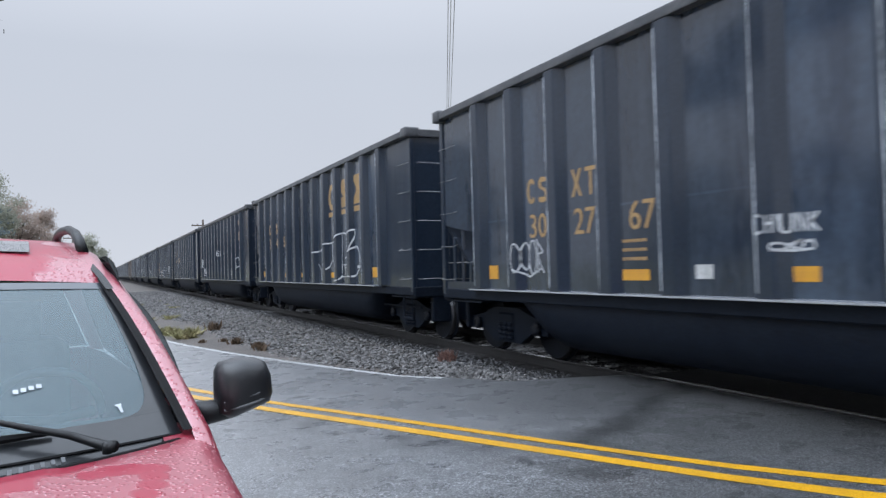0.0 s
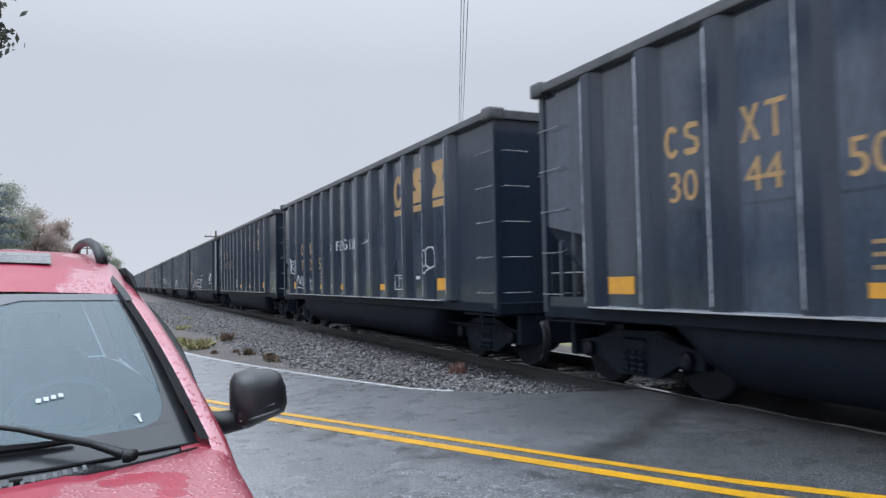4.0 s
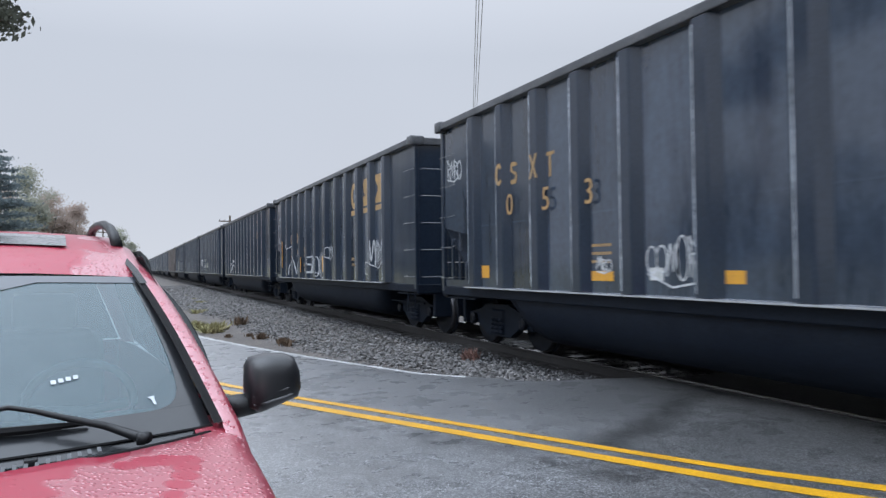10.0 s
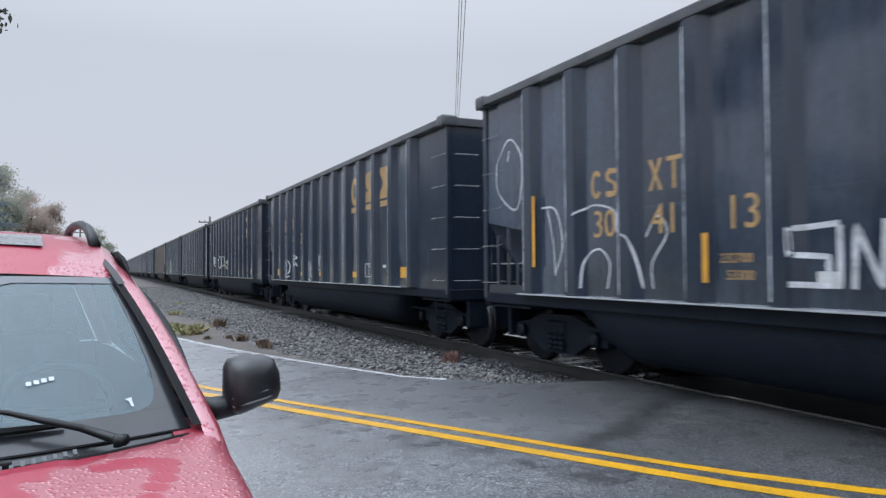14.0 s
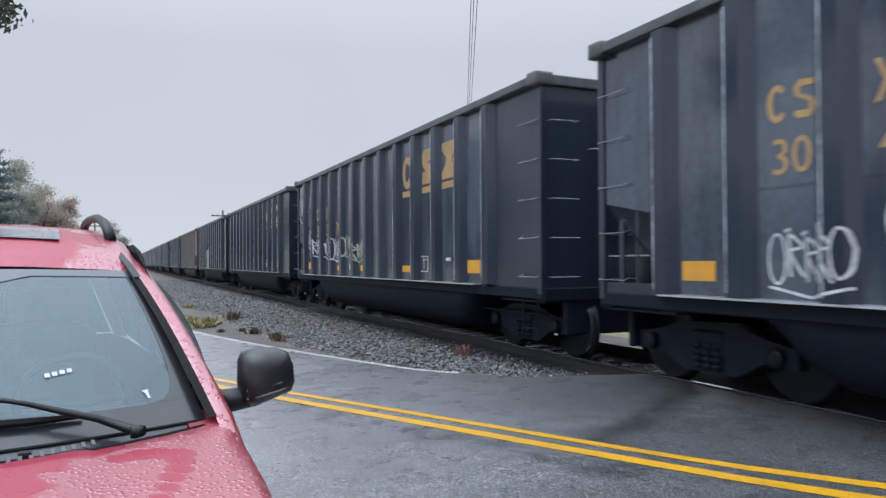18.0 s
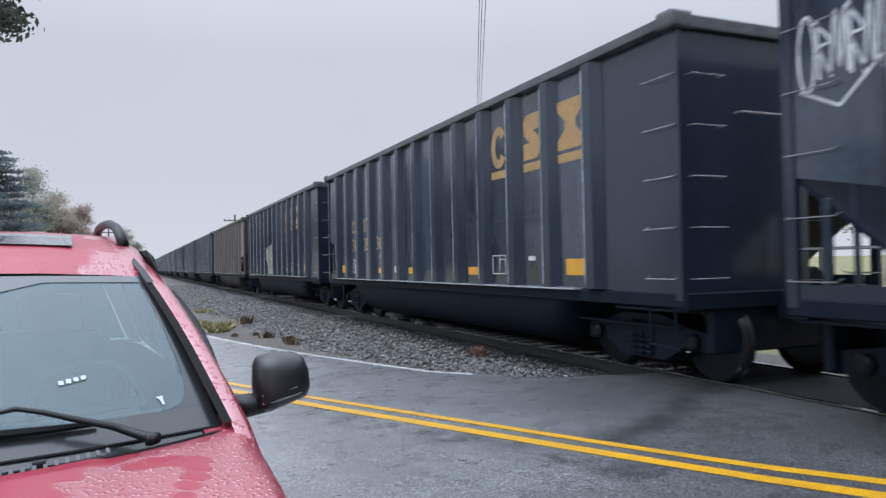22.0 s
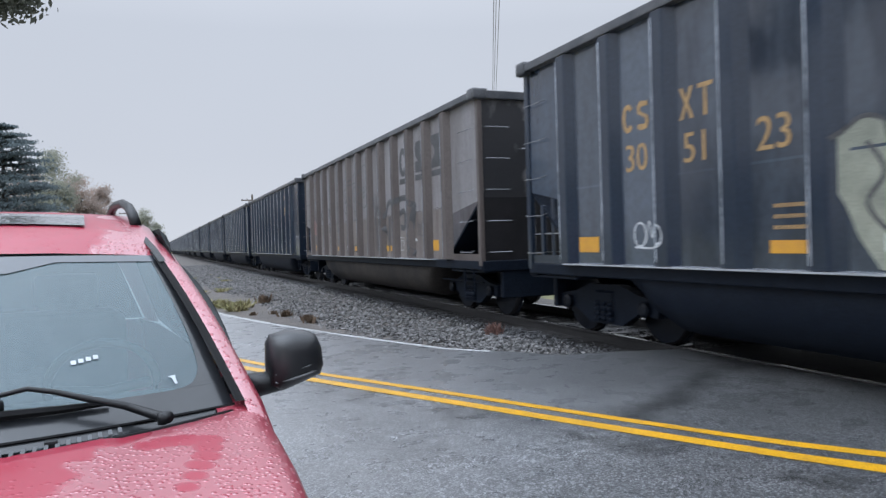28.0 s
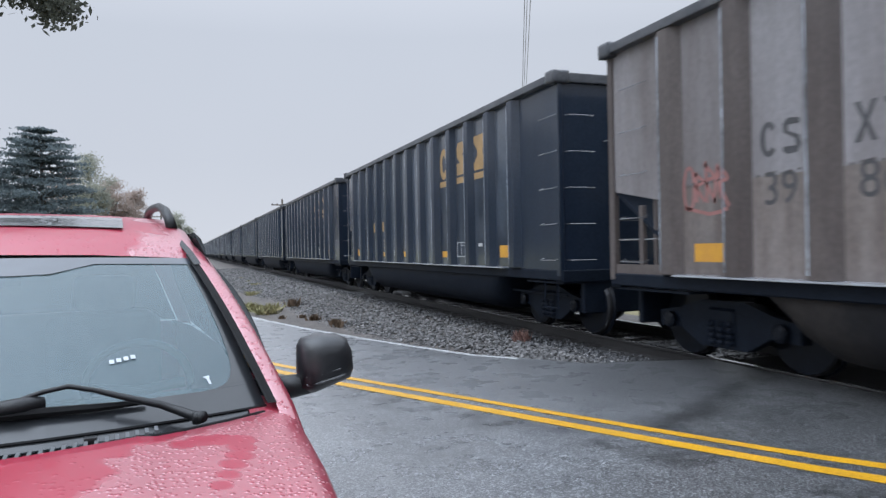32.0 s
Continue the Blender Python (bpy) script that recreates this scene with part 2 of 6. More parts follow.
M["rust_panel"] = mat("rust_stained_lower_sheet", (0.185, 0.162, 0.152), 0.55, col2=(0.078, 0.058, 0.051), scale=1.4, fine=0.14, fine_scale=18, bump=0.05, bump_scale=9, stretch=(1, 1.6, 0.3), per_object=0.15)
# flat dark for the added end cover: shade of the open space
M["soot"] = mat("dark_void_cover", (0.016, 0.015, 0.017), 0.6, vary=0.4, scale=2, fine=0.2, spec=0.2)
# pale colour painted as the sky's glint along the rib edges
M["weld"] = mat("pale_rib_edge_glint", (0.42, 0.46, 0.52), 0.25, metal=0.2, vary=0.75, scale=2.2, fine=0.3, fine_scale=20)
def asphalt_mat():
    """Wet asphalt: coarse chippings, a smoother patch before the track, a dark seam, worn holes, a water film, and
    shade beside the train painted into the tone.
    """
    m = bpy.data.materials.new("wet_asphalt")
    m.use_nodes = True
    n, l = m.node_tree.nodes, m.node_tree.links
    b = n["Principled BSDF"]
    tc = n.new("ShaderNodeTexCoord")
    pos = tc.outputs["Object"]

    def num(op, a, c, d=None, clamp=False):
        q = n.new("ShaderNodeMath")
        q.operation, q.use_clamp = op, clamp
        for k, v in enumerate((a, c, d)):
            if v is None:
                continue
            if isinstance(v, (int, float)):
                q.inputs[k].default_value = v
            else:
                l.new(v, q.inputs[k])
        return q.outputs[0]

    def noise(scale, detail=4, rough=0.6, vec=None):
        q = n.new("ShaderNodeTexNoise")
        q.inputs["Scale"].default_value, q.inputs["Detail"].default_value, q.inputs["Roughness"].default_value = scale, detail, rough
        l.new(vec or pos, q.inputs["Vector"])
        return q.outputs["Fac"]

    def ramp(v, a, c, lo=0.0, hi=1.0):
        q = n.new("ShaderNodeMapRange")
        q.interpolation_type = "SMOOTHSTEP"
        q.inputs["From Min"].default_value, q.inputs["From Max"].default_value = a, c
        q.inputs["To Min"].default_value, q.inputs["To Max"].default_value = lo, hi
        l.new(v, q.inputs["Value"])
        return q.outputs[0]

    def along(nx, ny, off):
        q = n.new("ShaderNodeVectorMath")
        q.operation = "DOT_PRODUCT"
        l.new(pos, q.inputs[0])
        q.inputs[1].default_value = (nx, ny, 0)
        return num("SUBTRACT", q.outputs["Value"], off)

    wob = num("MULTIPLY", num("SUBTRACT", noise(1.3, 5, 0.65), 0.5), 0.9)
    wob2 = num("MULTIPLY", num("SUBTRACT", noise(4.0, 5, 0.7), 0.5), 0.5)
    beyond = num("ADD", along(0.887, 0.461, 5.47), num("MULTIPLY", wob, 0.25))
    seam = num("ADD", num("ADD", along(-0.431, 0.902, 2.97), num("MULTIPLY", wob, 0.5)), num("MULTIPLY", wob2, 0.5))
    patch_mask = num("MULTIPLY", ramp(beyond, -0.3, 0.3), ramp(seam, -0.3, 0.4))
    seam_mask = num("MULTIPLY", num("MULTIPLY", ramp(num("ABSOLUTE", seam, 0), 0.02, 0.34, 1, 0), ramp(beyond, -0.1, 0.1)), ramp(noise(2.2), 0.3, 0.55, 0.35, 1))
    edge_dark = num("MULTIPLY", ramp(num("ABSOLUTE", num("ADD", num("ADD", beyond, 0.62), wob2), 0), 0.05, 0.35, 1, 0), ramp(noise(1.3, 8, 0.75), 0.44, 0.56))
    # chippings
    vo = n.new("ShaderNodeTexVoronoi")
    vo.inputs["Scale"].default_value = 95
    l.new(pos, vo.inputs["Vector"])
    sp = n.new("ShaderNodeSeparateColor")
    l.new(vo.outputs["Color"], sp.inputs[0])
    chip = num("MULTIPLY_ADD", num("POWER", sp.outputs[0], 3.2), 2.4, 0.34)
    fine = ramp(noise(46, 3), 0.3, 0.7, 0.82, 1.18)
    broad = ramp(noise(0.5, 6), 0.36, 0.66, 0.8, 1.2)
    mixc = n.new("ShaderNodeMix")
    l.new(num("MULTIPLY", patch_mask, 0.5), mixc.inputs["Factor"])
    l.new(chip, mixc.inputs["A"])
    mixc.inputs["B"].default_value = 0.8
    tone = num("MULTIPLY", num("MULTIPLY", mixc.outputs["Result"], fine), broad)
    tone = num("MULTIPLY", tone, num("MULTIPLY_ADD", seam_mask, -0.62, 1.0))
    tone = num("MULTIPLY", tone, num("MULTIPLY_ADD", edge_dark, -0.6, 1.0))
    # worn holes and cracks near the road edge
    st = n.new("ShaderNodeMapping")
    st.inputs["Rotation"].default_value = (0, 0, 0.5)
    st.inputs["Scale"].default_value = (0.8, 2.2, 1)
    l.new(pos, st.inputs["Vector"])
    hole = ramp(noise(2.6, 10, 0.8, st.outputs[0]), 0.56, 0.6)
    dist = n.new("ShaderNodeVectorMath")
    dist.operation = "DISTANCE"
    l.new(pos, dist.inputs[0])
    dist.inputs[1].default_value = (2.0, 9.8, 0)
    hole = num("MULTIPLY", hole, ramp(dist.outputs["Value"], 1.8, 4.2, 1, 0.0))
    tone = num("MULTIPLY", tone, num("MULTIPLY_ADD", hole, -0.75, 1.0))
    # tone falls off towards the train: its shade painted into the base colour
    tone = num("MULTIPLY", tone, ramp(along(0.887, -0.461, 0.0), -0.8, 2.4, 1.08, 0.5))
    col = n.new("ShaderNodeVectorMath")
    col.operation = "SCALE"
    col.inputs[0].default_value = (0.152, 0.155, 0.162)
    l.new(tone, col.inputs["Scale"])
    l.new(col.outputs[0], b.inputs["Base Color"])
    # the film weakens in the same direction
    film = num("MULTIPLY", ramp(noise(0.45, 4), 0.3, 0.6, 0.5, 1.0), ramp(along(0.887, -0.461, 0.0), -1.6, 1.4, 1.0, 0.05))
    b.inputs["Roughness"].default_value = 0.4
    b.inputs["Coat IOR"].default_value = 1.95
    l.new(num("ADD", num("MULTIPLY_ADD", seam_mask, -0.1, 0.15), num("MULTIPLY", film, num("MULTIPLY_ADD", hole, -0.85, 1.0)), clamp=True), b.inputs["Coat Weight"])
    l.new(ramp(noise(2.5, 5), 0.3, 0.7, 0.25, 0.33), b.inputs["Coat Roughness"])
    bp = n.new("ShaderNodeBump")
    bp.inputs["Distance"].default_value = 0.006
    l.new(num("MULTIPLY_ADD", patch_mask, -0.35, 0.6), bp.inputs["Strength"])
    hgt = num("SUBTRACT", num("MULTIPLY", sp.outputs[1], 0.8), num("MULTIPLY", hole, 0.5))
    l.new(num("ADD", hgt, noise(120, 2)), bp.inputs["Height"])
    l.new(bp.outputs[0], b.inputs["Normal"])
    b2 = n.new("ShaderNodeBump")
    b2.inputs["Distance"].default_value = 0.004
    b2.inputs["Strength"].default_value = 0.1
    l.new(noise(30, 3), b2.inputs["Height"])
    l.new(b2.outputs[0], b.inputs["Coat Normal"])
    return m


def wet_red_mat():
    """Red car paint in rain: close beads that catch the sky, and bare wet patches between them."""
    m = mat("red_car_paint", (0.34, 0.013, 0.04), 0.4, vary=0.15, scale=1.0, spec=0.4)
    n, l = m.node_tree.nodes, m.node_tree.links
    b = n["Principled BSDF"]
    tc = n.new("ShaderNodeTexCoord")
    sx = n.new("ShaderNodeSeparateXYZ")
    l.new(tc.outputs["Object"], sx.inputs[0])
    pn = n.new("ShaderNodeTexNoise")
    pn.inputs["Scale"].default_value, pn.inputs["Detail"].default_value, pn.inputs["Distortion"].default_value = 3.1, 4, 0.6
    l.new(tc.outputs["Object"], pn.inputs["Vector"])

    def num(op, a, c, d=None):
        q = n.new("ShaderNodeMath")
        q.operation = op
        for k, v in enumerate((a, c, d)):
            if isinstance(v, (int, float)):
                q.inputs[k].default_value = v
            elif v is not None:
                l.new(v, q.inputs[k])
        return q.outputs[0]

    back = num("MAXIMUM", num("MULTIPLY_ADD", sx.outputs["Y"], -1.0, -0.35), -0.1)
    lean = num("MULTIPLY_ADD", num("SUBTRACT", pn.outputs["Fac"], 0.5), 0.45, num("MULTIPLY_ADD", back, 0.6, sx.outputs["X"]))
    # a bent bare streak across the beads, wiped by a hand's width
    wiped = None
    for place, size in (((0.57, -0.36, 1.047), 0.03), ((0.62, -0.335, 1.043), 0.038), ((0.67, -0.33, 1.038), 0.042), ((0.72, -0.335, 1.032), 0.04), ((0.71, -0.39, 1.028), 0.04), ((0.695, -0.45, 1.025), 0.038), ((0.67, -0.51, 1.022), 0.034), ((0.65, -0.57, 1.018), 0.03), ((0.63, -0.63, 1.014), 0.026)):
        q = n.new("ShaderNodeVectorMath")
        q.operation = "DISTANCE"
        l.new(tc.outputs["Object"], q.inputs[0])
        q.inputs[1].default_value = place
        near = num("SUBTRACT", q.outputs["Value"], size)
        wiped = near if wiped is None else num("MINIMUM", wiped, near)
    wiped = num("MULTIPLY_ADD", num("SUBTRACT", pn.outputs["Fac"], 0.5), 0.06, wiped)
    bare = n.new("ShaderNodeMapRange")
    bare.inputs["From Min"].default_value, bare.inputs["From Max"].default_value = -0.004, 0.008
    l.new(wiped, bare.inputs["Value"])
    mask = n.new("ShaderNodeMapRange")
    mask.interpolation_type = "SMOOTHSTEP"
    mask.inputs["From Min"].default_value, mask.inputs["From Max"].default_value = 0.46, 0.5
    l.new(lean, mask.inputs["Value"])
    beaded = num("MULTIPLY", mask.outputs[0], bare.outputs[0])
    v = n.new("ShaderNodeTexVoronoi")
    v.inputs["Scale"].default_value = 60
    l.new(tc.outputs["Object"], v.inputs["Vector"])
    r = n.new("ShaderNodeMapRange")
    r.interpolation_type = "SMOOTHSTEP"
    r.inputs["From Min"].default_value, r.inputs["From Max"].default_value = 0.08, 0.46
    r.inputs["To Min"].default_value, r.inputs["To Max"].default_value = 1, 0
    l.new(v.outputs["Distance"], r.inputs["Value"])
    sep = n.new("ShaderNodeSeparateColor")
    l.new(v.outputs["Color"], sep.inputs[0])
    pick = n.new("ShaderNodeMapRange")
    l.new(sep.outputs[0], pick.inputs["Value"])
    pick.inputs["From Min"].default_value, pick.inputs["From Max"].default_value = 0.72, 0.8
    some = n.new("ShaderNodeMath")
    some.operation = "MAXIMUM"
    l.new(pick.outputs[0], some.inputs[0])
    l.new(beaded, some.inputs[1])
    ht = n.new("ShaderNodeMath")
    ht.operation = "MULTIPLY"
    l.new(r.outputs[0], ht.inputs[0])
    l.new(some.outputs[0], ht.inputs[1])
    bp = n.new("ShaderNodeBump")
    bp.inputs["Strength"].default_value, bp.inputs["Distance"].default_value = 0.9, 0.006
    l.new(ht.outputs[0], bp.inputs["Height"])
    l.new(bp.outputs[0], b.inputs["Coat Normal"])
    cw_ = n.new("ShaderNodeMapRange")
    cw_.inputs["To Min"].default_value, cw_.inputs["To Max"].default_value = 0.3, 1.0
    l.new(beaded, cw_.inputs["Value"])
    l.new(cw_.outputs[0], b.inputs["Coat Weight"])
    b.inputs["Coat IOR"].default_value = 2.4
    cr = n.new("ShaderNodeMapRange")
    cr.inputs["To Min"].default_value, cr.inputs["To Max"].default_value = 0.1, 0.3
    l.new(beaded, cr.inputs["Value"])
    l.new(cr.outputs[0], b.inputs["Coat Roughness"])
    return m


def leaf_mat(name, col, col2):
    """Thin leaves that pass light: half reflected, half let through, each leaf a little different."""
    m = bpy.data.materials.new(name)
    m.use_nodes = True
    n, l = m.node_tree.nodes, m.node_tree.links
    n.clear()
    out, mix = n.new("ShaderNodeOutputMaterial"), n.new("ShaderNodeMixShader")
    df, tr = n.new("ShaderNodeBsdfDiffuse"), n.new("ShaderNodeBsdfTranslucent")
    geo, mx = n.new("ShaderNodeNewGeometry"), n.new("ShaderNodeMix")
    mx.data_type = "RGBA"
    mx.inputs["A"].default_value, mx.inputs["B"].default_value = (*col, 1), (*col2, 1)
    l.new(geo.outputs["Random Per Island"], mx.inputs["Factor"])
    mix.inputs[0].default_value = 0.5
    for b, k in ((df, 1), (tr, 2)):
        l.new(mx.outputs["Result"], b.inputs[0])
        l.new(b.outputs[0], mix.inputs[k])
    l.new(mix.outputs[0], out.inputs[0])
    return m


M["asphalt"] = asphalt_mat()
# crossing infill darkened: shade under the train painted into the colour
M["infill"] = mat("shade_dark_crossing_infill", (0.016, 0.017, 0.019), 0.75, spec=0.12, col2=(0.03, 0.03, 0.031), scale=2, fine=0.4, fine_scale=50, bump=0.5, bump_scale=60)
M["yellow_line"] = mat("wet_yellow_road_paint", (0.7, 0.36, 0.006), 0.5, col2=(0.55, 0.29, 0.015), scale=3, fine=0.2, fine_scale=70, bump=0.3, bump_scale=75, coat=0.6, coat_rough=0.22)
M["white_line"] = mat("white_road_paint", (0.55, 0.55, 0.55), 0.5, vary=0.4, scale=4, fine=0.2, fine_scale=60, bump=0.3, bump_scale=75, coat=0.4, coat_rough=0.22)
M["ground"] = mat("damp_autumn_grass", (0.22, 0.19, 0.095), 0.85, col2=(0.13, 0.14, 0.06), scale=0.25, fine=0.35, fine_scale=12, bump=0.6, bump_scale=10)
M["dirt"] = mat("wet_gravelly_dirt", (0.1, 0.084, 0.072), 0.6, col2=(0.05, 0.044, 0.04), scale=1.5, fine=0.5, fine_scale=45, bump=0.9, bump_scale=50)
M["dark_bed"] = mat("darker_ballast", (0.022, 0.022, 0.024), 0.6, col2=(0.04, 0.038, 0.037), scale=2.5, fine=0.5, fine_scale=45, bump=0.9, bump_scale=50)
M["dark_stone"] = mat("darker_ballast_stone", (0.045, 0.045, 0.048), 0.4, vary=0.4, scale=9, fine=0.3, fine_scale=40, island=0.7)
M["sand"] = mat("tan_sandy_verge", (0.42, 0.22, 0.1), 0.8, col2=(0.3, 0.16, 0.075), scale=1.2, fine=0.3, fine_scale=30, bump=0.5, bump_scale=30)
M["stone"] = mat("ballast_stone", (0.135, 0.13, 0.128), 0.42, vary=0.4, scale=9, fine=0.3, fine_scale=40, island=0.75)
M["grass"] = mat("verge_grass", (0.2, 0.2, 0.085), 0.7, col2=(0.26, 0.21, 0.11), scale=2, island=0.4)
M["redweed"] = mat("red_brown_weed", (0.16, 0.085, 0.07), 0.7, island=0.4)
M["brownweed"] = mat("brown_weed", (0.1, 0.065, 0.04), 0.7, island=0.4)
M["bark"] = mat("wet_bark", (0.12, 0.105, 0.095), 0.75, vary=0.4, scale=6, fine=0.3, bump=0.6, bump_scale=20)
M["leaf_oak"] = leaf_mat("dull_green_leaf", (0.115, 0.12, 0.1), (0.08, 0.085, 0.07))
# pine, olive and rust leaves paled and greyed: distance haze painted into them
M["leaf_pine"] = leaf_mat("haze_paled_pine_needle", (0.2, 0.24, 0.25), (0.15, 0.185, 0.2))
M["leaf_olive"] = leaf_mat("haze_paled_olive_leaf", (0.38, 0.385, 0.32), (0.3, 0.31, 0.26))
M["leaf_rust"] = leaf_mat("haze_paled_rust_leaf", (0.46, 0.37, 0.33), (0.36, 0.31, 0.27))
M["red"] = wet_red_mat()
M["frit"] = mat("black_glass_border", (0.018, 0.02, 0.023), 0.3, vary=0.3, scale=9, coat=0.5, coat_rough=0.12)
M["trim"] = mat("black_plastic_trim", (0.012, 0.013, 0.015), 0.36, vary=0.3, scale=9, bump=0.12, bump_scale=160, spec=0.4)
M["mirror_shell"] = mat("wet_black_mirror_shell", (0.014, 0.015, 0.018), 0.4, vary=0.3, scale=9, bump=0.1, bump_scale=160, spec=0.4, coat=0.5, coat_rough=0.25)
M["rubber"] = mat("tyre_rubber", (0.012, 0.012, 0.013), 0.8, spec=0.2, vary=0.3, scale=9, bump=0.2)
M["alloy"] = mat("silver_alloy", (0.5, 0.5, 0.52), 0.3, metal=0.9, vary=0.15, scale=6)
M["dash"] = mat("grey_dashboard", (0.1, 0.105, 0.11), 0.7, vary=0.2, scale=5, bump=0.1, bump_scale=120)
M["seat"] = mat("grey_seat_cloth", (0.36, 0.37, 0.38), 0.9, vary=0.2, scale=5, fine=0.15, bump=0.2)
M["liner"] = mat("pale_grey_headliner", (0.5, 0.5, 0.5), 0.9, vary=0.1, scale=5, fine=0.1)
M["sticker"] = mat("white_vinyl", (0.5, 0.54, 0.57), 0.5, vary=0.1, scale=20)
M["lamp_glass"] = mat("clear_lamp_lens", (0.6, 0.62, 0.65), 0.1, vary=0.1, scale=12, coat=1.0)
M["pole"] = mat("weathered_pole_timber", (0.11, 0.085, 0.065), 0.8, vary=0.35, scale=4, fine=0.2, bump=0.3)
M["cable"] = mat("black_cable", (0.03, 0.03, 0.033), 0.6, vary=0.2, scale=2)


def glass_mat(name, tint, film, gloss, plain=None):
    m = bpy.data.materials.new(name)
    m.use_nodes = True
    n, l = m.node_tree.nodes, m.node_tree.links
    n.clear()
    out = n.new("ShaderNodeOutputMaterial")
    tr = n.new("ShaderNodeBsdfTransparent")
    tr.inputs[0].default_value = (*tint, 1)
    gl = n.new("ShaderNodeBsdfGlossy")
    gl.inputs["Roughness"].default_value = 0.03
    df = n.new("ShaderNodeBsdfDiffuse")
    df.inputs[0].default_value = (0.36, 0.48, 0.53, 1)
    fr = n.new("ShaderNodeFresnel")
    fr.inputs["IOR"].default_value = gloss
    m1, m2 = n.new("ShaderNodeMixShader"), n.new("ShaderNodeMixShader")
    m1.inputs[0].default_value = film
    l.new(tr.outputs[0], m1.inputs[1])
    l.new(df.outputs[0], m1.inputs[2])
    if plain is None:
        l.new(fr.outputs[0], m2.inputs[0])
    else:
        m2.inputs[0].default_value = plain
    l.new(m1.outputs[0], m2.inputs[1])
    l.new(gl.outputs[0], m2.inputs[2])
    l.new(m2.outputs[0], out.inputs[0])
    return m


M["shade_band"] = mat("grey_shade_band", (0.05, 0.06, 0.075), 0.3, vary=0.2, scale=9, coat=0.6, coat_rough=0.1)
M["windscreen"] = glass_mat("wet_windscreen_glass", (0.38, 0.48, 0.51), 0.26, 1.38)
M["sunroof"] = drops(mat("wet_sunroof_glass", (0.05, 0.055, 0.06), 0.2, vary=0.3, scale=6, coat=1.0), 48, 0.8, 0.45)
M["side_glass"] = glass_mat("tinted_side_glass", (0.05, 0.055, 0.06), 0.04, 1.5, 0.1)


# ---- mesh tools ----
def mesh_of(bm, name):
    bmesh.ops.recalc_face_normals(bm, faces=bm.faces)
    me = bpy.data.meshes.new(name)
    bm.to_mesh(me)
    bm.free()
    return me


def part(name, bm, material, parent=None, label="", smooth=False):
    """One mesh object from a bmesh, under a thing or a part."""
    me = mesh_of(bm, name) if isinstance(bm, bmesh.types.BMesh) else bm
    if not me.materials:
        me.materials.append(material)
    if smooth:
        for p in me.polygons:
            p.use_smooth = True
    ob = new(name, me)
    if parent:
        ob.parent = parent
    if label:
        ob["label"] = label
    return ob


def box(bm, x0, x1, y0, y1, z0, z1):
    v = [bm.verts.new((x, y, z)) for z in (z0, z1) for x, y in ((x0, y0), (x1, y0), (x1, y1), (x0, y1))]
    for f in ((0, 3, 2, 1), (4, 5, 6, 7), (0, 1, 5, 4), (1, 2, 6, 5), (2, 3, 7, 6), (3, 0, 4, 7)):
        bm.faces.new([v[i] for i in f])
    return bm


def soft_box(bm, x0, x1, y0, y1, z0, z1, r=0.01, seg=2):
    t = bmesh.new()
    box(t, x0, x1, y0, y1, z0, z1)
    bmesh.ops.bevel(t, geom=t.edges[:], offset=r, segments=seg, affect="EDGES", profile=0.7)
    me = bpy.data.meshes.new("t")
    t.to_mesh(me)
    t.free()
    bm.from_mesh(me)
    bpy.data.meshes.remove(me)
    return bm


def prism(bm, poly, axis, a, b):
    """A closed outline, given in the two other axes in order, drawn out along an axis from a to b."""
    def at(p, s):
        c = list(p)
        c.insert("xyz".index(axis), s)
        return c
    lo = [bm.verts.new(at(p, a)) for p in poly]
    hi = [bm.verts.new(at(p, b)) for p in poly]
    n = len(poly)
    bm.faces.new(lo[::-1])
    bm.faces.new(hi)
    for i in range(n):
        bm.faces.new((lo[i], lo[(i + 1) % n], hi[(i + 1) % n], hi[i]))
    return bm


def tube(bm, pts, r, seg=6):
    """A round bar along points; r is one radius or one a point."""
    pts = [Vector(p) for p in pts]
    rs = r if isinstance(r, (list, tuple)) else [r] * len(pts)
    rings = []
    for i, p in enumerate(pts):
        d = (pts[min(i + 1, len(pts) - 1)] - pts[max(i - 1, 0)]).normalized()
        a = d.cross(Vector((0, 0, 1)) if abs(d.z) < 0.9 else Vector((1, 0, 0))).normalized()
        b = d.cross(a)
        rings.append([bm.verts.new(p + (a * math.cos(k * math.tau / seg) + b * math.sin(k * math.tau / seg)) * rs[i]) for k in range(seg)])
    for q, w in zip(rings, rings[1:]):
        for k in range(seg):
            bm.faces.new((q[k], q[(k + 1) % seg], w[(k + 1) % seg], w[k]))
    bm.faces.new(rings[0][::-1])
    bm.faces.new(rings[-1])
    return bm


def lathe(bm, profile, axis="x", seg=24, centre=(0, 0, 0)):
    """A turned shape: profile of (along, radius) round an axis."""
    rings = []
    for s, r in profile:
        ring = []
        for k in range(seg):
            a = k * math.tau / seg
            c, d = r * math.cos(a), r * math.sin(a)
            p = {"x": (s, c, d), "y": (c, s, d), "z": (c, d, s)}[axis]
            ring.append(bm.verts.new(Vector(p) + Vector(centre)))
        rings.append(ring)
    for q, w in zip(rings, rings[1:]):
        for k in range(seg):
            bm.faces.new((q[k], q[(k + 1) % seg], w[(k + 1) % seg], w[k]))
    bm.faces.new(rings[0][::-1])
    bm.faces.new(rings[-1])
    return bm


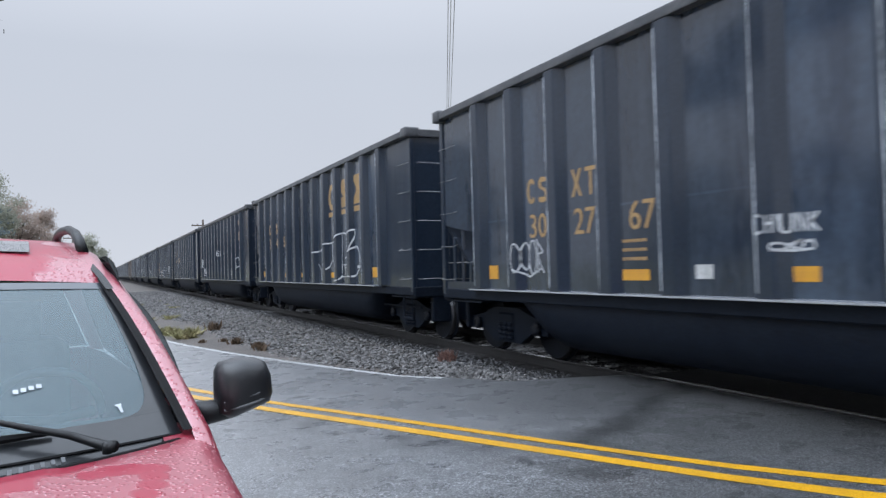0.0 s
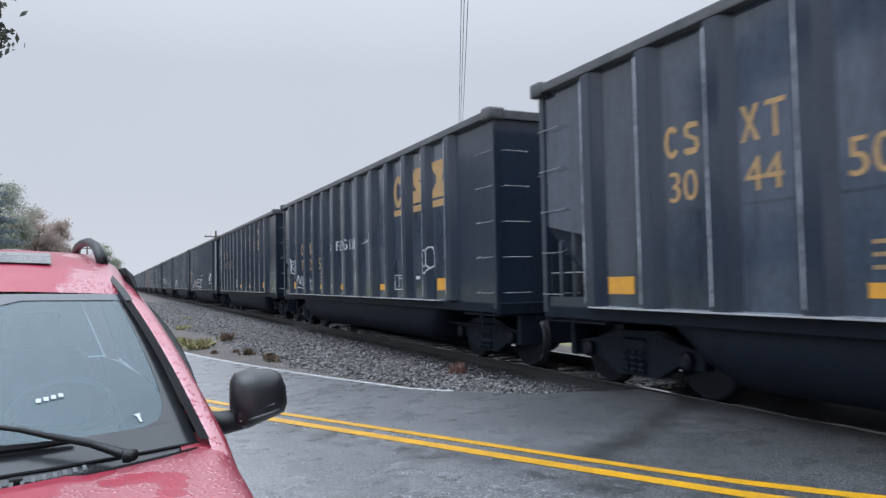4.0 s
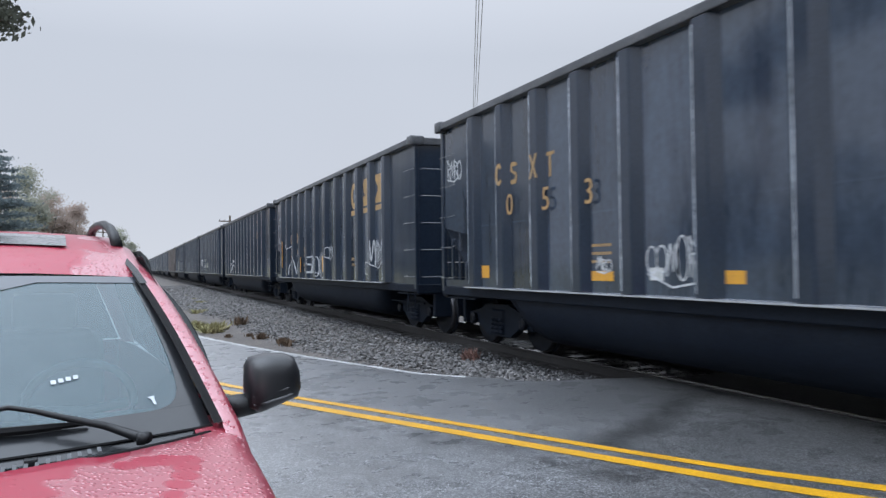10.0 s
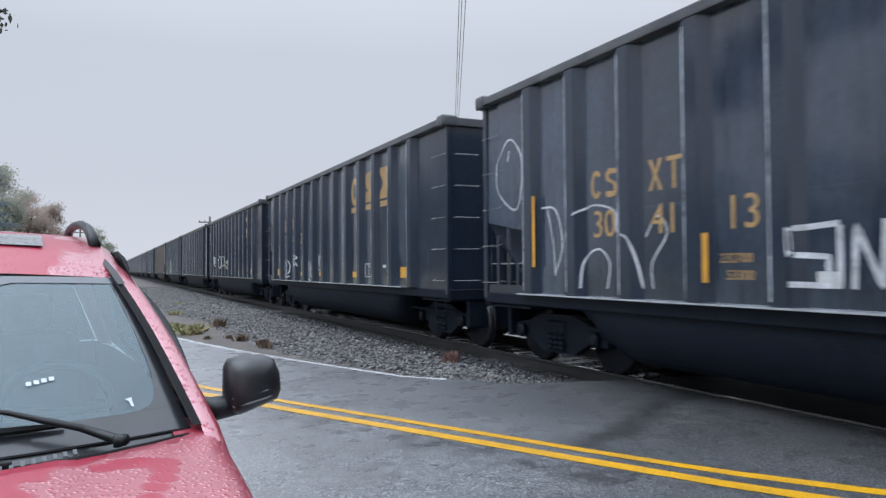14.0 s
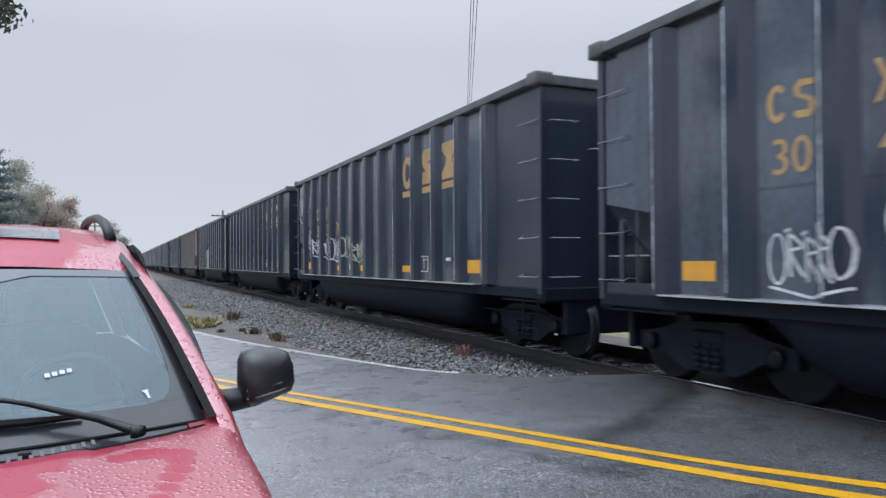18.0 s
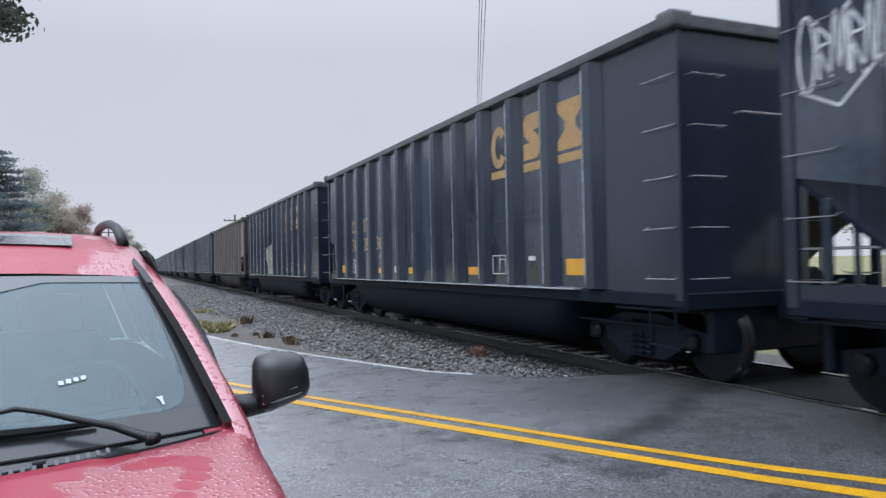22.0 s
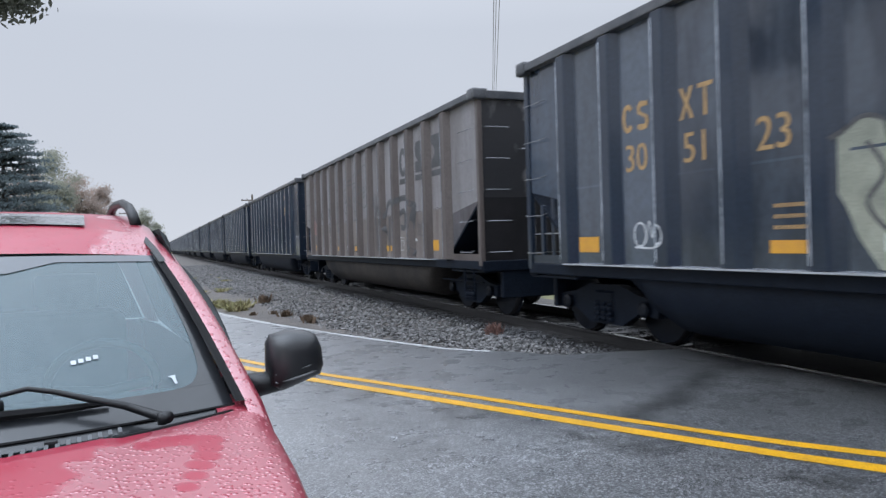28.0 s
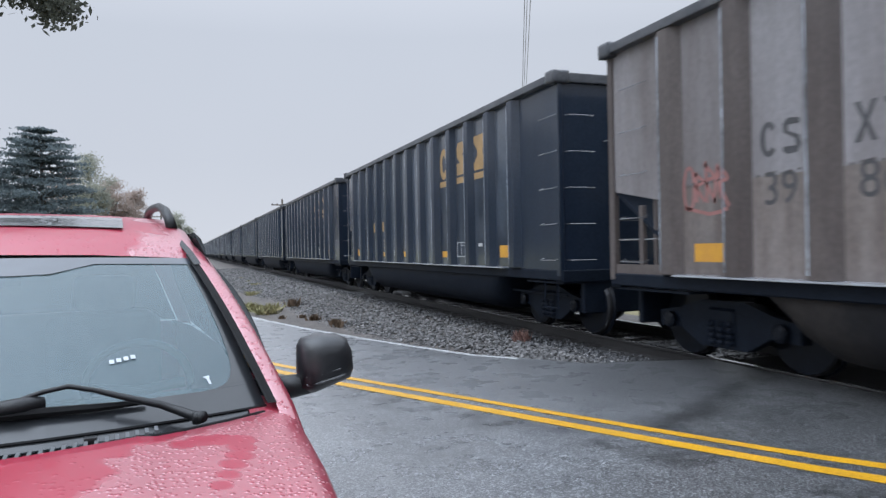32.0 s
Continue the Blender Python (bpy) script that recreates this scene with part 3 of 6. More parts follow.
def sheet(bm, rows, thick=0.0):
    """A skin through rows of points, with thickness along its normal where given."""
    g = [[bm.verts.new(p) for p in row] for row in rows]
    faces = [bm.faces.new((a[i], a[i + 1], b[i + 1], b[i])) for a, b in zip(g, g[1:]) for i in range(len(a) - 1)]
    if thick:
        bmesh.ops.recalc_face_normals(bm, faces=faces)
        bmesh.ops.solidify(bm, geom=faces, thickness=thick)
    return bm


def thing(name, label, category, m=None, group="", kind=""):
    ob = new(name)
    ob.empty_display_size = 0.2
    if m is not None:
        ob.matrix_basis = m
    return tagged(ob, label, category, group, kind)


def smooth01(t):
    t = min(1, max(0, t))
    return t * t * (3 - 2 * t)


def lerp_table(table, v):
    if v <= table[0][0]:
        return table[0][1]
    for (a, p), (b, q) in zip(table, table[1:]):
        if v <= b:
            return p + (q - p) * (v - a) / (b - a)
    return table[-1][1]


# ---- the plan: x across the track, y along it ----
RAIL_Z, TRACK_X, GAUGE = 0.125, 6.79, 0.755
EDGE = ((7.15, 5.96), (7.5, 5.3), (7.9, 4.72), (8.85, 4.25), (9.43, 3.85), (10.64, 3.4), (12.08, 2.87), (14.03, 2.25), (16.27, 1.66), (19.5, 1.0), (24, 0.4), (32, -0.3), (45, -0.9), (80, -1.6), (320, -2.0))


def road_z(x, y):
    return 0.11 * smooth01((x - 3.9) / 2.0) * (1 - smooth01((y - 8.2) / 2.5))


ground = part("ground", sheet(bmesh.new(), [[(x, y, -0.14 - 0.1 * smooth01((abs(x - 6) - 8) / 30)) for x in (-900, -300, -120, -60, -30, -15, -8, -3, 2, 6, 10, 15, 25, 45, 80, 160, 400, 900)] for y in (-600, -200, -80, -40, -20, -10, 0, 8, 16, 30, 50, 80, 130, 220, 400, 900)]), M["ground"])
tagged(ground, "damp yellow-green grass field with bare earth", "ground", kind="structure")

# Road: one asphalt sheet from the pull-off beside the car to the track, and the slabs of the crossing.
rows = []
ys = [-40, -25, -15, -10, -7] + [-5 + 0.5 * i for i in range(25)] + [7.15, 7.5, 7.9, 8.3, 8.85, 9.43, 10, 10.64, 11.3, 12.08, 13, 14.03, 15, 16.27, 18, 19.5, 22, 24, 28, 32, 38, 45, 60, 80, 120, 200, 320]
for y in sorted(set(ys)):
    right = lerp_table(EDGE, y)
    left = -5.2 if y < 10 else lerp_table(((10, -5.2), (20, -5.5), (45, -7.2), (320, -8.4)), y)
    rows.append([(left - 0.05, y, -0.16)] + [(x, y, road_z(x, y)) for x in [left + (right - left) * k / 22 for k in range(23)]] + [(right + 0.04, y, -0.16)])
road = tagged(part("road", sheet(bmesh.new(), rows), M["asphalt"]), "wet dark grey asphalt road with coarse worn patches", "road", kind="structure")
for x0, x1, y0, y1 in ((6.13, 7.45, -8, 7.0), (7.63, 11.0, -10, 5.0)):
    slab = part("road", box(bmesh.new(), x0, x1, y0, y1, -0.15, 0.112), M["infill"] if x0 < 7 else M["sand"])
    tagged(slab, "dark crossing infill between the rails, train shade in its colour" if x0 < 7 else "tan sandy verge beyond the track", "road" if x0 < 7 else "ground", kind="structure")


def ribbon(points, width, lift=0.005, step=0.4):
    """A painted stripe over the road along points."""
    pts = []
    for (x0, y0), (x1, y1) in zip(points, points[1:]):
        n = max(1, int(math.hypot(x1 - x0, y1 - y0) / step))
        pts += [(x0 + (x1 - x0) * k / n, y0 + (y1 - y0) * k / n) for k in range(n)]
    pts.append(points[-1])
    rows = []
    for i, (x, y) in enumerate(pts):
        ax, ay = pts[max(i - 1, 0)]
        bx, by = pts[min(i + 1, len(pts) - 1)]
        d = math.hypot(bx - ax, by - ay)
        nx, ny = (by - ay) / d * width / 2, -(bx - ax) / d * width / 2
        rows.append([(x - nx, y - ny, road_z(x - nx, y - ny) + lift), (x + nx, y + ny, road_z(x + nx, y + ny) + lift)])
    return sheet(bmesh.new(), rows)


YELLOW_A = ((5.6, 1.1), (5.0, 2.3), (4.52, 3.17), (4.16, 3.82), (3.53, 5.0), (2.65, 6.7), (1.76, 8.4), (1.14, 9.7), (0.4, 11.6), (-0.4, 14.2), (-1.2, 18), (-2.0, 24), (-3, 36), (-4.2, 80), (-4.6, 320))
YELLOW_B = []
for k, (x, y) in enumerate(YELLOW_A):
    (ax, ay), (bx, by) = YELLOW_A[max(k - 1, 0)], YELLOW_A[min(k + 1, len(YELLOW_A) - 1)]
    d = math.hypot(bx - ax, by - ay)
    YELLOW_B.append((x - (by - ay) / d * 0.285, y + (bx - ax) / d * 0.285))
WHITE = ((4.17, 8.85), (3.75, 9.43), (3.29, 10.64), (2.76, 12.08), (2.14, 14.03), (1.55, 16.27), (0.9, 19.5), (0.3, 24), (-0.4, 32), (-1.0, 45), (-1.7, 80), (-2.1, 320))
for name, pts, w, m_, lab in (("centre_line", YELLOW_A, 0.115, "yellow_line", "yellow painted centre line on wet asphalt"), ("centre_line", YELLOW_B, 0.15, "yellow_line", "yellow painted centre line on wet asphalt"), ("edge_line", WHITE, 0.10, "white_line", "thin white painted road edge line")):
    tagged(part(name, ribbon(pts, w), M[m_]), lab, "road marking", kind="structure")

# Ballast bed with loose stones.
rows = []
for y in [7.0, 7.3, 7.8, 8.5, 9.5, 11, 13, 16, 20, 26, 35, 50, 80, 140, 320]:
    toe = lerp_table(EDGE, y) - 0.02
    rows.append([(toe, y, -0.03 if y > 8 else road_z(toe, y) - 0.03), (max(toe + 0.25, 5.0 if y < 9 else toe + 0.25), y, -0.045), (5.35, y, -0.035), (5.75, y, -0.075), (7.9, y, -0.075), (8.6, y, -0.05), (10.2, y, -0.16)])
tagged(part("ballast_bed", sheet(bmesh.new(), rows), M["dirt"]), "gravelly grey ballast bed along the track", "ballast", kind="structure")
tagged(part("ballast_bed", sheet(bmesh.new(), [[(3.4, y, -0.15), (5.0, y, -0.045), (5.75, y, -0.075), (7.9, y, -0.075), (10.2, y, -0.16)] for y in (-300, -60, -20, -8.2)]), M["dirt"]), "gravelly grey ballast bed along the track", "ballast", kind="structure")

dark_bed_rows = [[(5.2 + 0.1 * math.sin(y * 1.7), y, -0.028), (5.75, y, -0.045), (7.9, y, -0.045), (8.3, y, -0.03)] for y in (7.05, 7.6, 8.2, 9, 10, 11.5, 13, 15, 18, 22, 28, 36, 50, 80, 140, 320)]
tagged(part("coal_dusted_bed", sheet(bmesh.new(), dark_bed_rows), M["dark_bed"]), "darker ballast under the rails", "ballast", kind="structure")

PHI = (1 + 5 ** 0.5) / 2
ICO_V = np.array([(-1, PHI, 0), (1, PHI, 0), (-1, -PHI, 0), (1, -PHI, 0), (0, -1, PHI), (0, 1, PHI), (0, -1, -PHI), (0, 1, -PHI), (PHI, 0, -1), (PHI, 0, 1), (-PHI, 0, -1), (-PHI, 0, 1)]) / 1.9
ICO_F = np.array([(0, 11, 5), (0, 5, 1), (0, 1, 7), (0, 7, 10), (0, 10, 11), (1, 5, 9), (5, 11, 4), (11, 10, 2), (10, 7, 6), (7, 1, 8), (3, 9, 4), (3, 4, 2), (3, 2, 6), (3, 6, 8), (3, 8, 9), (4, 9, 5), (2, 4, 11), (6, 2, 10), (8, 6, 7), (9, 8, 1)])


def stones(name, spots, material, label):
    """Many angular stones in one mesh: spots of (x, y, z, size)."""
    rng = np.random.default_rng(7)
    vs, fs = [], []
    for i, (x, y, z, s) in enumerate(spots):
        q = rng.normal(size=(3, 3))
        q, _ = np.linalg.qr(q)
        v = (ICO_V * (1 + rng.uniform(-0.28, 0.28, (12, 1)))) @ q * (np.array((1, rng.uniform(0.6, 1), rng.uniform(0.45, 0.8))) * s)
        vs.append(v + (x, y, z))
        fs.append(ICO_F + 12 * i)
    me = bpy.data.meshes.new(name)
    me.from_pydata(np.concatenate(vs).tolist(), [], np.concatenate(fs).tolist())
    return tagged(part(name, me, material), label, "ballast", kind="stuff")


rng = random.Random(5)
spots, dark_spots = [], []
while len(spots) < 15000:
    y = 7.1 + 62 * rng.random() ** 2.3
    x0 = lerp_table(EDGE, y) + 0.12 + (0 if y < 11.5 else min(1.7, (y - 11.5) * 0.16))
    x = rng.uniform(x0, 5.6)
    near = smooth01((x - x0) / 0.5)
    if rng.random() > 0.25 + 0.75 * near:
        continue
    s = rng.uniform(0.018, 0.04) * (1.4 if y > 25 else 1)
    z = -0.045 + 0.05 * rng.random() * near
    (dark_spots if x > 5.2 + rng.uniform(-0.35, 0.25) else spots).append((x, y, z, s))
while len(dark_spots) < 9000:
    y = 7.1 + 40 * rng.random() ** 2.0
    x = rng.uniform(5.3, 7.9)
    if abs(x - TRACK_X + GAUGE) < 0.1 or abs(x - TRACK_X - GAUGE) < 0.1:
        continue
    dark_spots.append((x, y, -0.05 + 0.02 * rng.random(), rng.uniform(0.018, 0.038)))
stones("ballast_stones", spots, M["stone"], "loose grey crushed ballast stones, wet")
stones("dark_ballast_stones", dark_spots, M["dark_stone"], "dark ballast stones beside the rails")

# Rails and ties.
RAIL_PROFILE = ((-0.07, 0), (0.07, 0), (0.07, 0.012), (0.01, 0.03), (0.01, 0.13), (0.036, 0.14), (0.036, 0.168), (-0.036, 0.168), (-0.036, 0.14), (-0.01, 0.13), (-0.01, 0.03), (-0.07, 0.012))
for sx in (-1, 1):
    x = TRACK_X + sx * GAUGE
    rail = part("rail", prism(bmesh.new(), [(x + a, RAIL_Z - 0.172 + b) for a, b in RAIL_PROFILE], "y", -300, 320), M["rail"])
    tagged(rail, "steel railway rail, rusty sides and polished head", "rail", kind="structure")
    part("running_surface", box(bmesh.new(), x - 0.03, x + 0.03, -300, 320, RAIL_Z - 0.0035, RAIL_Z), M["railtop"], rail, "polished rail head")
tie_me = mesh_of(soft_box(bmesh.new(), -1.3, 1.3, -0.115, 0.115, -0.17, 0, 0.012, 1), "tie")
tie_me.materials.append(M["tie"])
for i in range(120):
    y = 7.6 + 0.53 * i
    t = new("tie", tie_me)
    t.matrix_basis = pose(TRACK_X + rng.uniform(-0.03, 0.03), y, RAIL_Z - 0.155, 0, 0, rng.uniform(-1, 1))
    tagged(t, "dark creosoted timber railway tie in ballast", "railway tie", "ties of the track", "structure")

# ---- coal wagons ----
PITCH, HALF = 16.18, 7.44
TOP, SILL = 3.99, 1.045
HP, HR = 1.53, 1.635
RIBS_A = [-5.65, -4.62, -3.6, -2.58, -1.55, -0.37, 0.81, 2.0, 3.01, 4.03, 5.05, 6.06]
RIBS_B = [-5.87 + 1.0135 * k for k in range(13)]
RIBS_GREY = [-6.2 + 1.053 * k for k in range(13)]
RIB_AT = RIBS_A
RIBS = len(RIB_AT)


def ribs_for(n):
    """Take the rib spacing of wagon n: three kinds run in this train."""
    global RIB_AT, RIBS
    RIB_AT = RIBS_GREY if n == 3 else RIBS_A if n in (-6, -3, -2) else RIBS_B
    RIBS = len(RIB_AT)

RIB_B, RIB_T = 0.21, 0.1


def rib_y(k):
    return RIB_AT[k]


def panel_mid(k):
    return (RIB_AT[k] + RIB_AT[k + 1]) / 2


def skin(u):
    """How far the side stands from the middle at a place along the wagon: panel, rib flank or rib face."""
    k = min(range(RIBS), key=lambda i: abs(RIB_AT[i] - u))
    if 0 <= k < RIBS:
        d = abs(u - rib_y(k))
        if d < RIB_T:
            return HR
        if d < RIB_B:
            return HR + (HP - HR) * (d - RIB_T) / (RIB_B - RIB_T)
    return HP


def wheel_profile():
    return [(-0.80, 0.08), (-0.795, 0.085), (-0.79, 0.44), (-0.755, 0.457), (-0.70, 0.457), (-0.675, 0.485), (-0.655, 0.485), (-0.65, 0.43), (-0.69, 0.39), (-0.70, 0.17), (-0.66, 0.14), (-0.655, 0.075)]


def make_wagon(name, paint, rib_paint, tub_paint, end_paint, label):
    w = thing(name, label, "railway wagon", group="wagons of the coal train")
    # body sheets, split as welded panels between the ribs
    for s in (-1, 1):
        for k in range(RIBS - 1):
            part("side_panel", box(bmesh.new(), *sorted((s * HP, s * (HP - 0.012))), rib_y(k), rib_y(k + 1), SILL, TOP - 0.1), paint, w)
        for e in (-1, 1):
            a, b = (rib_y(RIBS - 1) if e > 0 else RIB_AT[0]), e * (HALF - 0.02)
            bm = bmesh.new()
            xs = sorted((s * HP, s * (HP - 0.012)))
            # black wagons: near bay sheet runs down, added over the open space
            low = (SILL + 0.11, SILL + 0.11) if e < 0 and s < 0 and paint is M["panel_paint"] else (SILL + 0.84, SILL + 1.06)
            prism(bm, [(a, low[0]), (b, low[1]), (b, TOP - 0.1), (a, TOP - 0.1)], "x", *xs)
            part("end_bay_panel", bm, paint if e > 0 else rib_paint if paint is M["panel_paint"] else paint, w)
            part("end_bay_curb", box(bmesh.new(), *xs, *sorted((a, b)), SILL - 0.01, SILL + 0.11), rib_paint, w)
            part("corner_post", soft_box(bmesh.new(), *sorted((s * (HP - 0.06), s * (HP + 0.03))), *sorted((e * (HALF - 0.11), e * HALF)), SILL - 0.1, TOP - 0.1, 0.012, 1), rib_paint, w)
            for i in range(5):
                z = SILL + 0.14 + i * 0.545
                bm = bmesh.new()
                x = s * (HP + 0.075)
                y0, y1 = e * 6.9, e * 7.38
                tube(bm, [(s * HP, y0, z + 0.03), (x, y0, z), (x, y1, z), (s * HP, y1, z + 0.03)], 0.0068, 5)
                part("rung", bm, M["rung"], w)
            for i in range(5):
                z = SILL + 0.14 + i * 0.545
                bm = bmesh.new()
                y = e * (HALF + 0.07)
                tube(bm, [(s * 1.42, e * (HALF - 0.03), z), (s * 1.42, y, z), (s * 0.98, y, z), (s * 0.98, e * (HALF - 0.03), z)], 0.0068, 5)
                part("end_rung", bm, M["rung"], w)
            if e > 0:
                part("brace", tube(bmesh.new(), [(s * (HP - 0.05), e * 6.8, SILL), (s * (HP - 0.05), e * 6.8, SILL + 1.0)], 0.03, 6), rib_paint, w)
            for py, ph in ((6.5, 0.42), (7.06, 0.84)) if e > 0 else ():
                part("end_post", soft_box(bmesh.new(), *sorted((s * (HP - 0.07), s * (HP - 0.01))), *sorted((e * (py - 0.04), e * (py + 0.04))), SILL - 0.02, SILL + ph, 0.008, 1), rib_paint, w)
            part("corner_cap", soft_box(bmesh.new(), *sorted((s * (HP - 0.16), s * (HR + 0.03))), *sorted((e * (HALF - 0.2), e * (HALF + 0.05))), TOP - 0.15, TOP + 0.045, 0.04, 2), M["chord"], w, smooth=True)
            if e > 0:
                part("handrail", tube(bmesh.new(), [(s * (HP - 0.05), e * 6.3, SILL + 0.42), (s * (HP - 0.05), e * (HALF - 0.06), SILL + 0.42)], 0.014, 5), M["rung"], w)
        for k in range(RIBS):
            y = rib_y(k)
            t = bmesh.new()
            prism(t, [(s * HP, y - RIB_B), (s * HR, y - RIB_T), (s * HR, y + RIB_T), (s * HP, y + RIB_B)], "z", SILL + 0.01, TOP - 0.12)
            bmesh.ops.bevel(t, geom=[e_ for e_ in t.edges if abs(e_.verts[0].co.x) > HR - 0.001 and abs(e_.verts[1].co.x) > HR - 0.001 and abs(e_.verts[0].co.z - e_.verts[1].co.z) > 1], offset=0.014, segments=1, affect="EDGES")
            part("side_rib", t, rib_paint, w)
            # thin pale strip, a painted highlight on the rib's far edge
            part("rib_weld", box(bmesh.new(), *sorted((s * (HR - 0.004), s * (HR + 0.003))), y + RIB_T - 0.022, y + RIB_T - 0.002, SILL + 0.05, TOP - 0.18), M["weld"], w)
        part("panel_seam", box(bmesh.new(), *sorted((s * (HP - 0.002), s * (HP + 0.004))), RIB_AT[0], RIB_AT[-1], 2.04, 2.065), paint, w)
        part("top_chord", soft_box(bmesh.new(), *sorted((s * (HP - 0.09), s * (HR + 0.012))), -HALF, HALF, TOP - 0.115, TOP, 0.018, 2), M["chord"], w)
        part("side_sill", soft_box(bmesh.new(), *sorted((s * (HP - 0.12), s * (HP + 0.02))), -HALF, HALF, SILL - 0.17, SILL - 0.012, 0.015, 1), M["under"], w)
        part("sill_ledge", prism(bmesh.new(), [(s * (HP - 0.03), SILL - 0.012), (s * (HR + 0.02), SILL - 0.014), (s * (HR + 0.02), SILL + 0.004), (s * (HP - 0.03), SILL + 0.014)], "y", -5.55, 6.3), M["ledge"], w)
        part("side_step", tube(bmesh.new(), [(s * 1.5, -7.25, SILL - 0.15), (s * 1.5, -7.25, 0.45), (s * 1.5, -6.85, 0.45), (s * 1.5, -6.85, SILL - 0.15)], 0.018, 5), M["under"], w)
    for e in (-1, 1):
        ys = sorted((e * (HALF - 0.05), e * (HALF - 0.035)))
        part("end_sheet", box(bmesh.new(), -HP, HP, *ys, SILL + 1.1, TOP - 0.1), end_paint, w)
        # added cover, standing for the dark open space under the slope sheet
        if e < 0:
            part("end_lower_sheet", box(bmesh.new(), -HP, 0.35, *ys, SILL - 0.01, SILL + 1.1), M["black_paint"] if paint is M["panel_paint"] else M["soot"], w, "dark sheet added over the open lower end")
        part("slope_sheet", prism(bmesh.new(), [(e * (HALF - 0.04), SILL + 1.06), (e * (HALF - 0.06), SILL + 1.1), (e * 6.0, SILL + 0.0), (e * 6.0, SILL - 0.05)], "x", -HP + 0.02, HP - 0.02), M["under"], w)
        part("end_chord", soft_box(bmesh.new(), -HR, HR, *sorted((e * (HALF - 0.1), e * (HALF + 0.035))), TOP - 0.13, TOP + 0.012, 0.018, 2), M["chord"], w)
        for z in (SILL + 1.12,) if e > 0 else ():
            part("end_stiffener", soft_box(bmesh.new(), -HP + 0.05, HP - 0.05, *sorted((e * (HALF - 0.04), e * (HALF + 0.025))), z, z + 0.09, 0.012, 1), end_paint, w)
        part("end_handrail", tube(bmesh.new(), [(-0.75, e * (HALF - 0.03), SILL + 1.95), (-0.75, e * (HALF + 0.07), SILL + 1.95), (1.3, e * (HALF + 0.07), SILL + 1.95), (1.3, e * (HALF - 0.03), SILL + 1.95)], 0.011, 5), M["rung"], w)
        # plate added to keep the gap between the wagons dark
        part("end_apron", soft_box(bmesh.new(), -1.15, 1.15, *sorted((e * (HALF - 0.12), e * (HALF - 0.02))), 0.36, SILL - 0.18, 0.02, 1), M["under"], w, "dark plate added below the end sill to close the gap")
        part("end_sill", soft_box(bmesh.new(), -HP, HP, *sorted((e * (HALF - 0.2), e * (HALF + 0.02))), SILL - 0.2, SILL - 0.01, 0.015, 1), M["under"], w)
        part("end_platform", box(bmesh.new(), -HP + 0.03, HP - 0.03, *sorted((e * 6.2, e * (HALF - 0.02))), SILL - 0.22, SILL - 0.19), M["under"], w)
        part("draft_sill", box(bmesh.new(), -0.2, 0.2, *sorted((e * 5.2, e * (HALF + 0.2))), 0.72, 1.02), M["under"], w)
        cp = bmesh.new()
        soft_box(cp, -0.07, 0.07, *sorted((e * (HALF + 0.2), e * (HALF + 0.52))), 0.8, 0.94, 0.02, 1)
        soft_box(cp, -0.15, 0.17, *sorted((e * (HALF + 0.46), e * (HALF + 0.63))), 0.74, 1.0, 0.05, 2)
        part("coupler", cp, M["under"], w)
        part("air_hose", tube(bmesh.new(), [(0.35, e * (HALF + 0.1), 0.8), (0.36, e * (HALF + 0.3), 0.55), (0.3, e * (HALF + 0.5), 0.42), (0.15, e * (HALF + 0.62), 0.5)], 0.025, 6), M["under"], w)
        # truck
        ty = e * 6.17
        tr = part("truck", soft_box(bmesh.new(), -1.1, 1.1, -0.22, 0.22, 0.36, 0.66, 0.03, 1), M["under"], w, "grimy cast steel truck")
        tr.location = (0, ty, 0)
        for s in (-1, 1):
            sf = bmesh.new()
            prism(sf, [(-1.12, 0.36), (-1.12, 0.56), (-0.75, 0.62), (-0.35, 0.74), (0.35, 0.74), (0.75, 0.62), (1.12, 0.56), (1.12, 0.36), (0.72, 0.38), (0.38, 0.2), (-0.38, 0.2), (-0.72, 0.38)], "x", *sorted((s * 0.93, s * 1.07)))
            part("side_frame", sf, M["under"], tr)
            for q in (-0.89, 0.89):
                part("bearing_cap", lathe(bmesh.new(), [(s * 1.07, 0.1), (s * 1.13, 0.1), (s * 1.15, 0.06), (s * 1.15, 0.01)], "x", 12, (0, q, 0.457)), M["wheel"], tr)
            for q in (-0.14, 0, 0.14):
                sp = bmesh.new()
                for z in range(4):
                    lathe(sp, [(0.24 + z * 0.07, 0.055), (0.275 + z * 0.07, 0.065), (0.3 + z * 0.07, 0.055)], "z", 8, (s * 1.0 + s * 0.08, q, 0))
                part("spring", sp, M["under"], tr)
        for q in (-0.89, 0.89):
            bm = bmesh.new()
            pr = wheel_profile()
            lathe(bm, pr, "x", 28)
            lathe(bm, [(-a, r) for a, r in pr], "x", 28)
            lathe(bm, [(-1.05, 0.07), (-0.8, 0.085), (0.8, 0.085), (1.05, 0.07)], "x", 12)
            ws = part("wheelset", bm, M["wheel"], tr, smooth=False)
            ws.data.materials.append(M["tread"])
            for p in ws.data.polygons:
                if abs(math.hypot(p.center[1], p.center[2]) - 0.455) < 0.012 and p.normal.x ** 2 < 0.3:
                    p.material_index = 1
            ws.location = (0, q, 0.457)
    # tub hung between the trucks
    prof = [(1.47, SILL - 0.02), (1.475, 0.8), (1.44, 0.58), (1.34, 0.4), (1.16, 0.27), (0.8, 0.2)]
    full = [(-a, z) for a, z in prof] + [(a, z) for a, z in prof[::-1]]
    rows = []
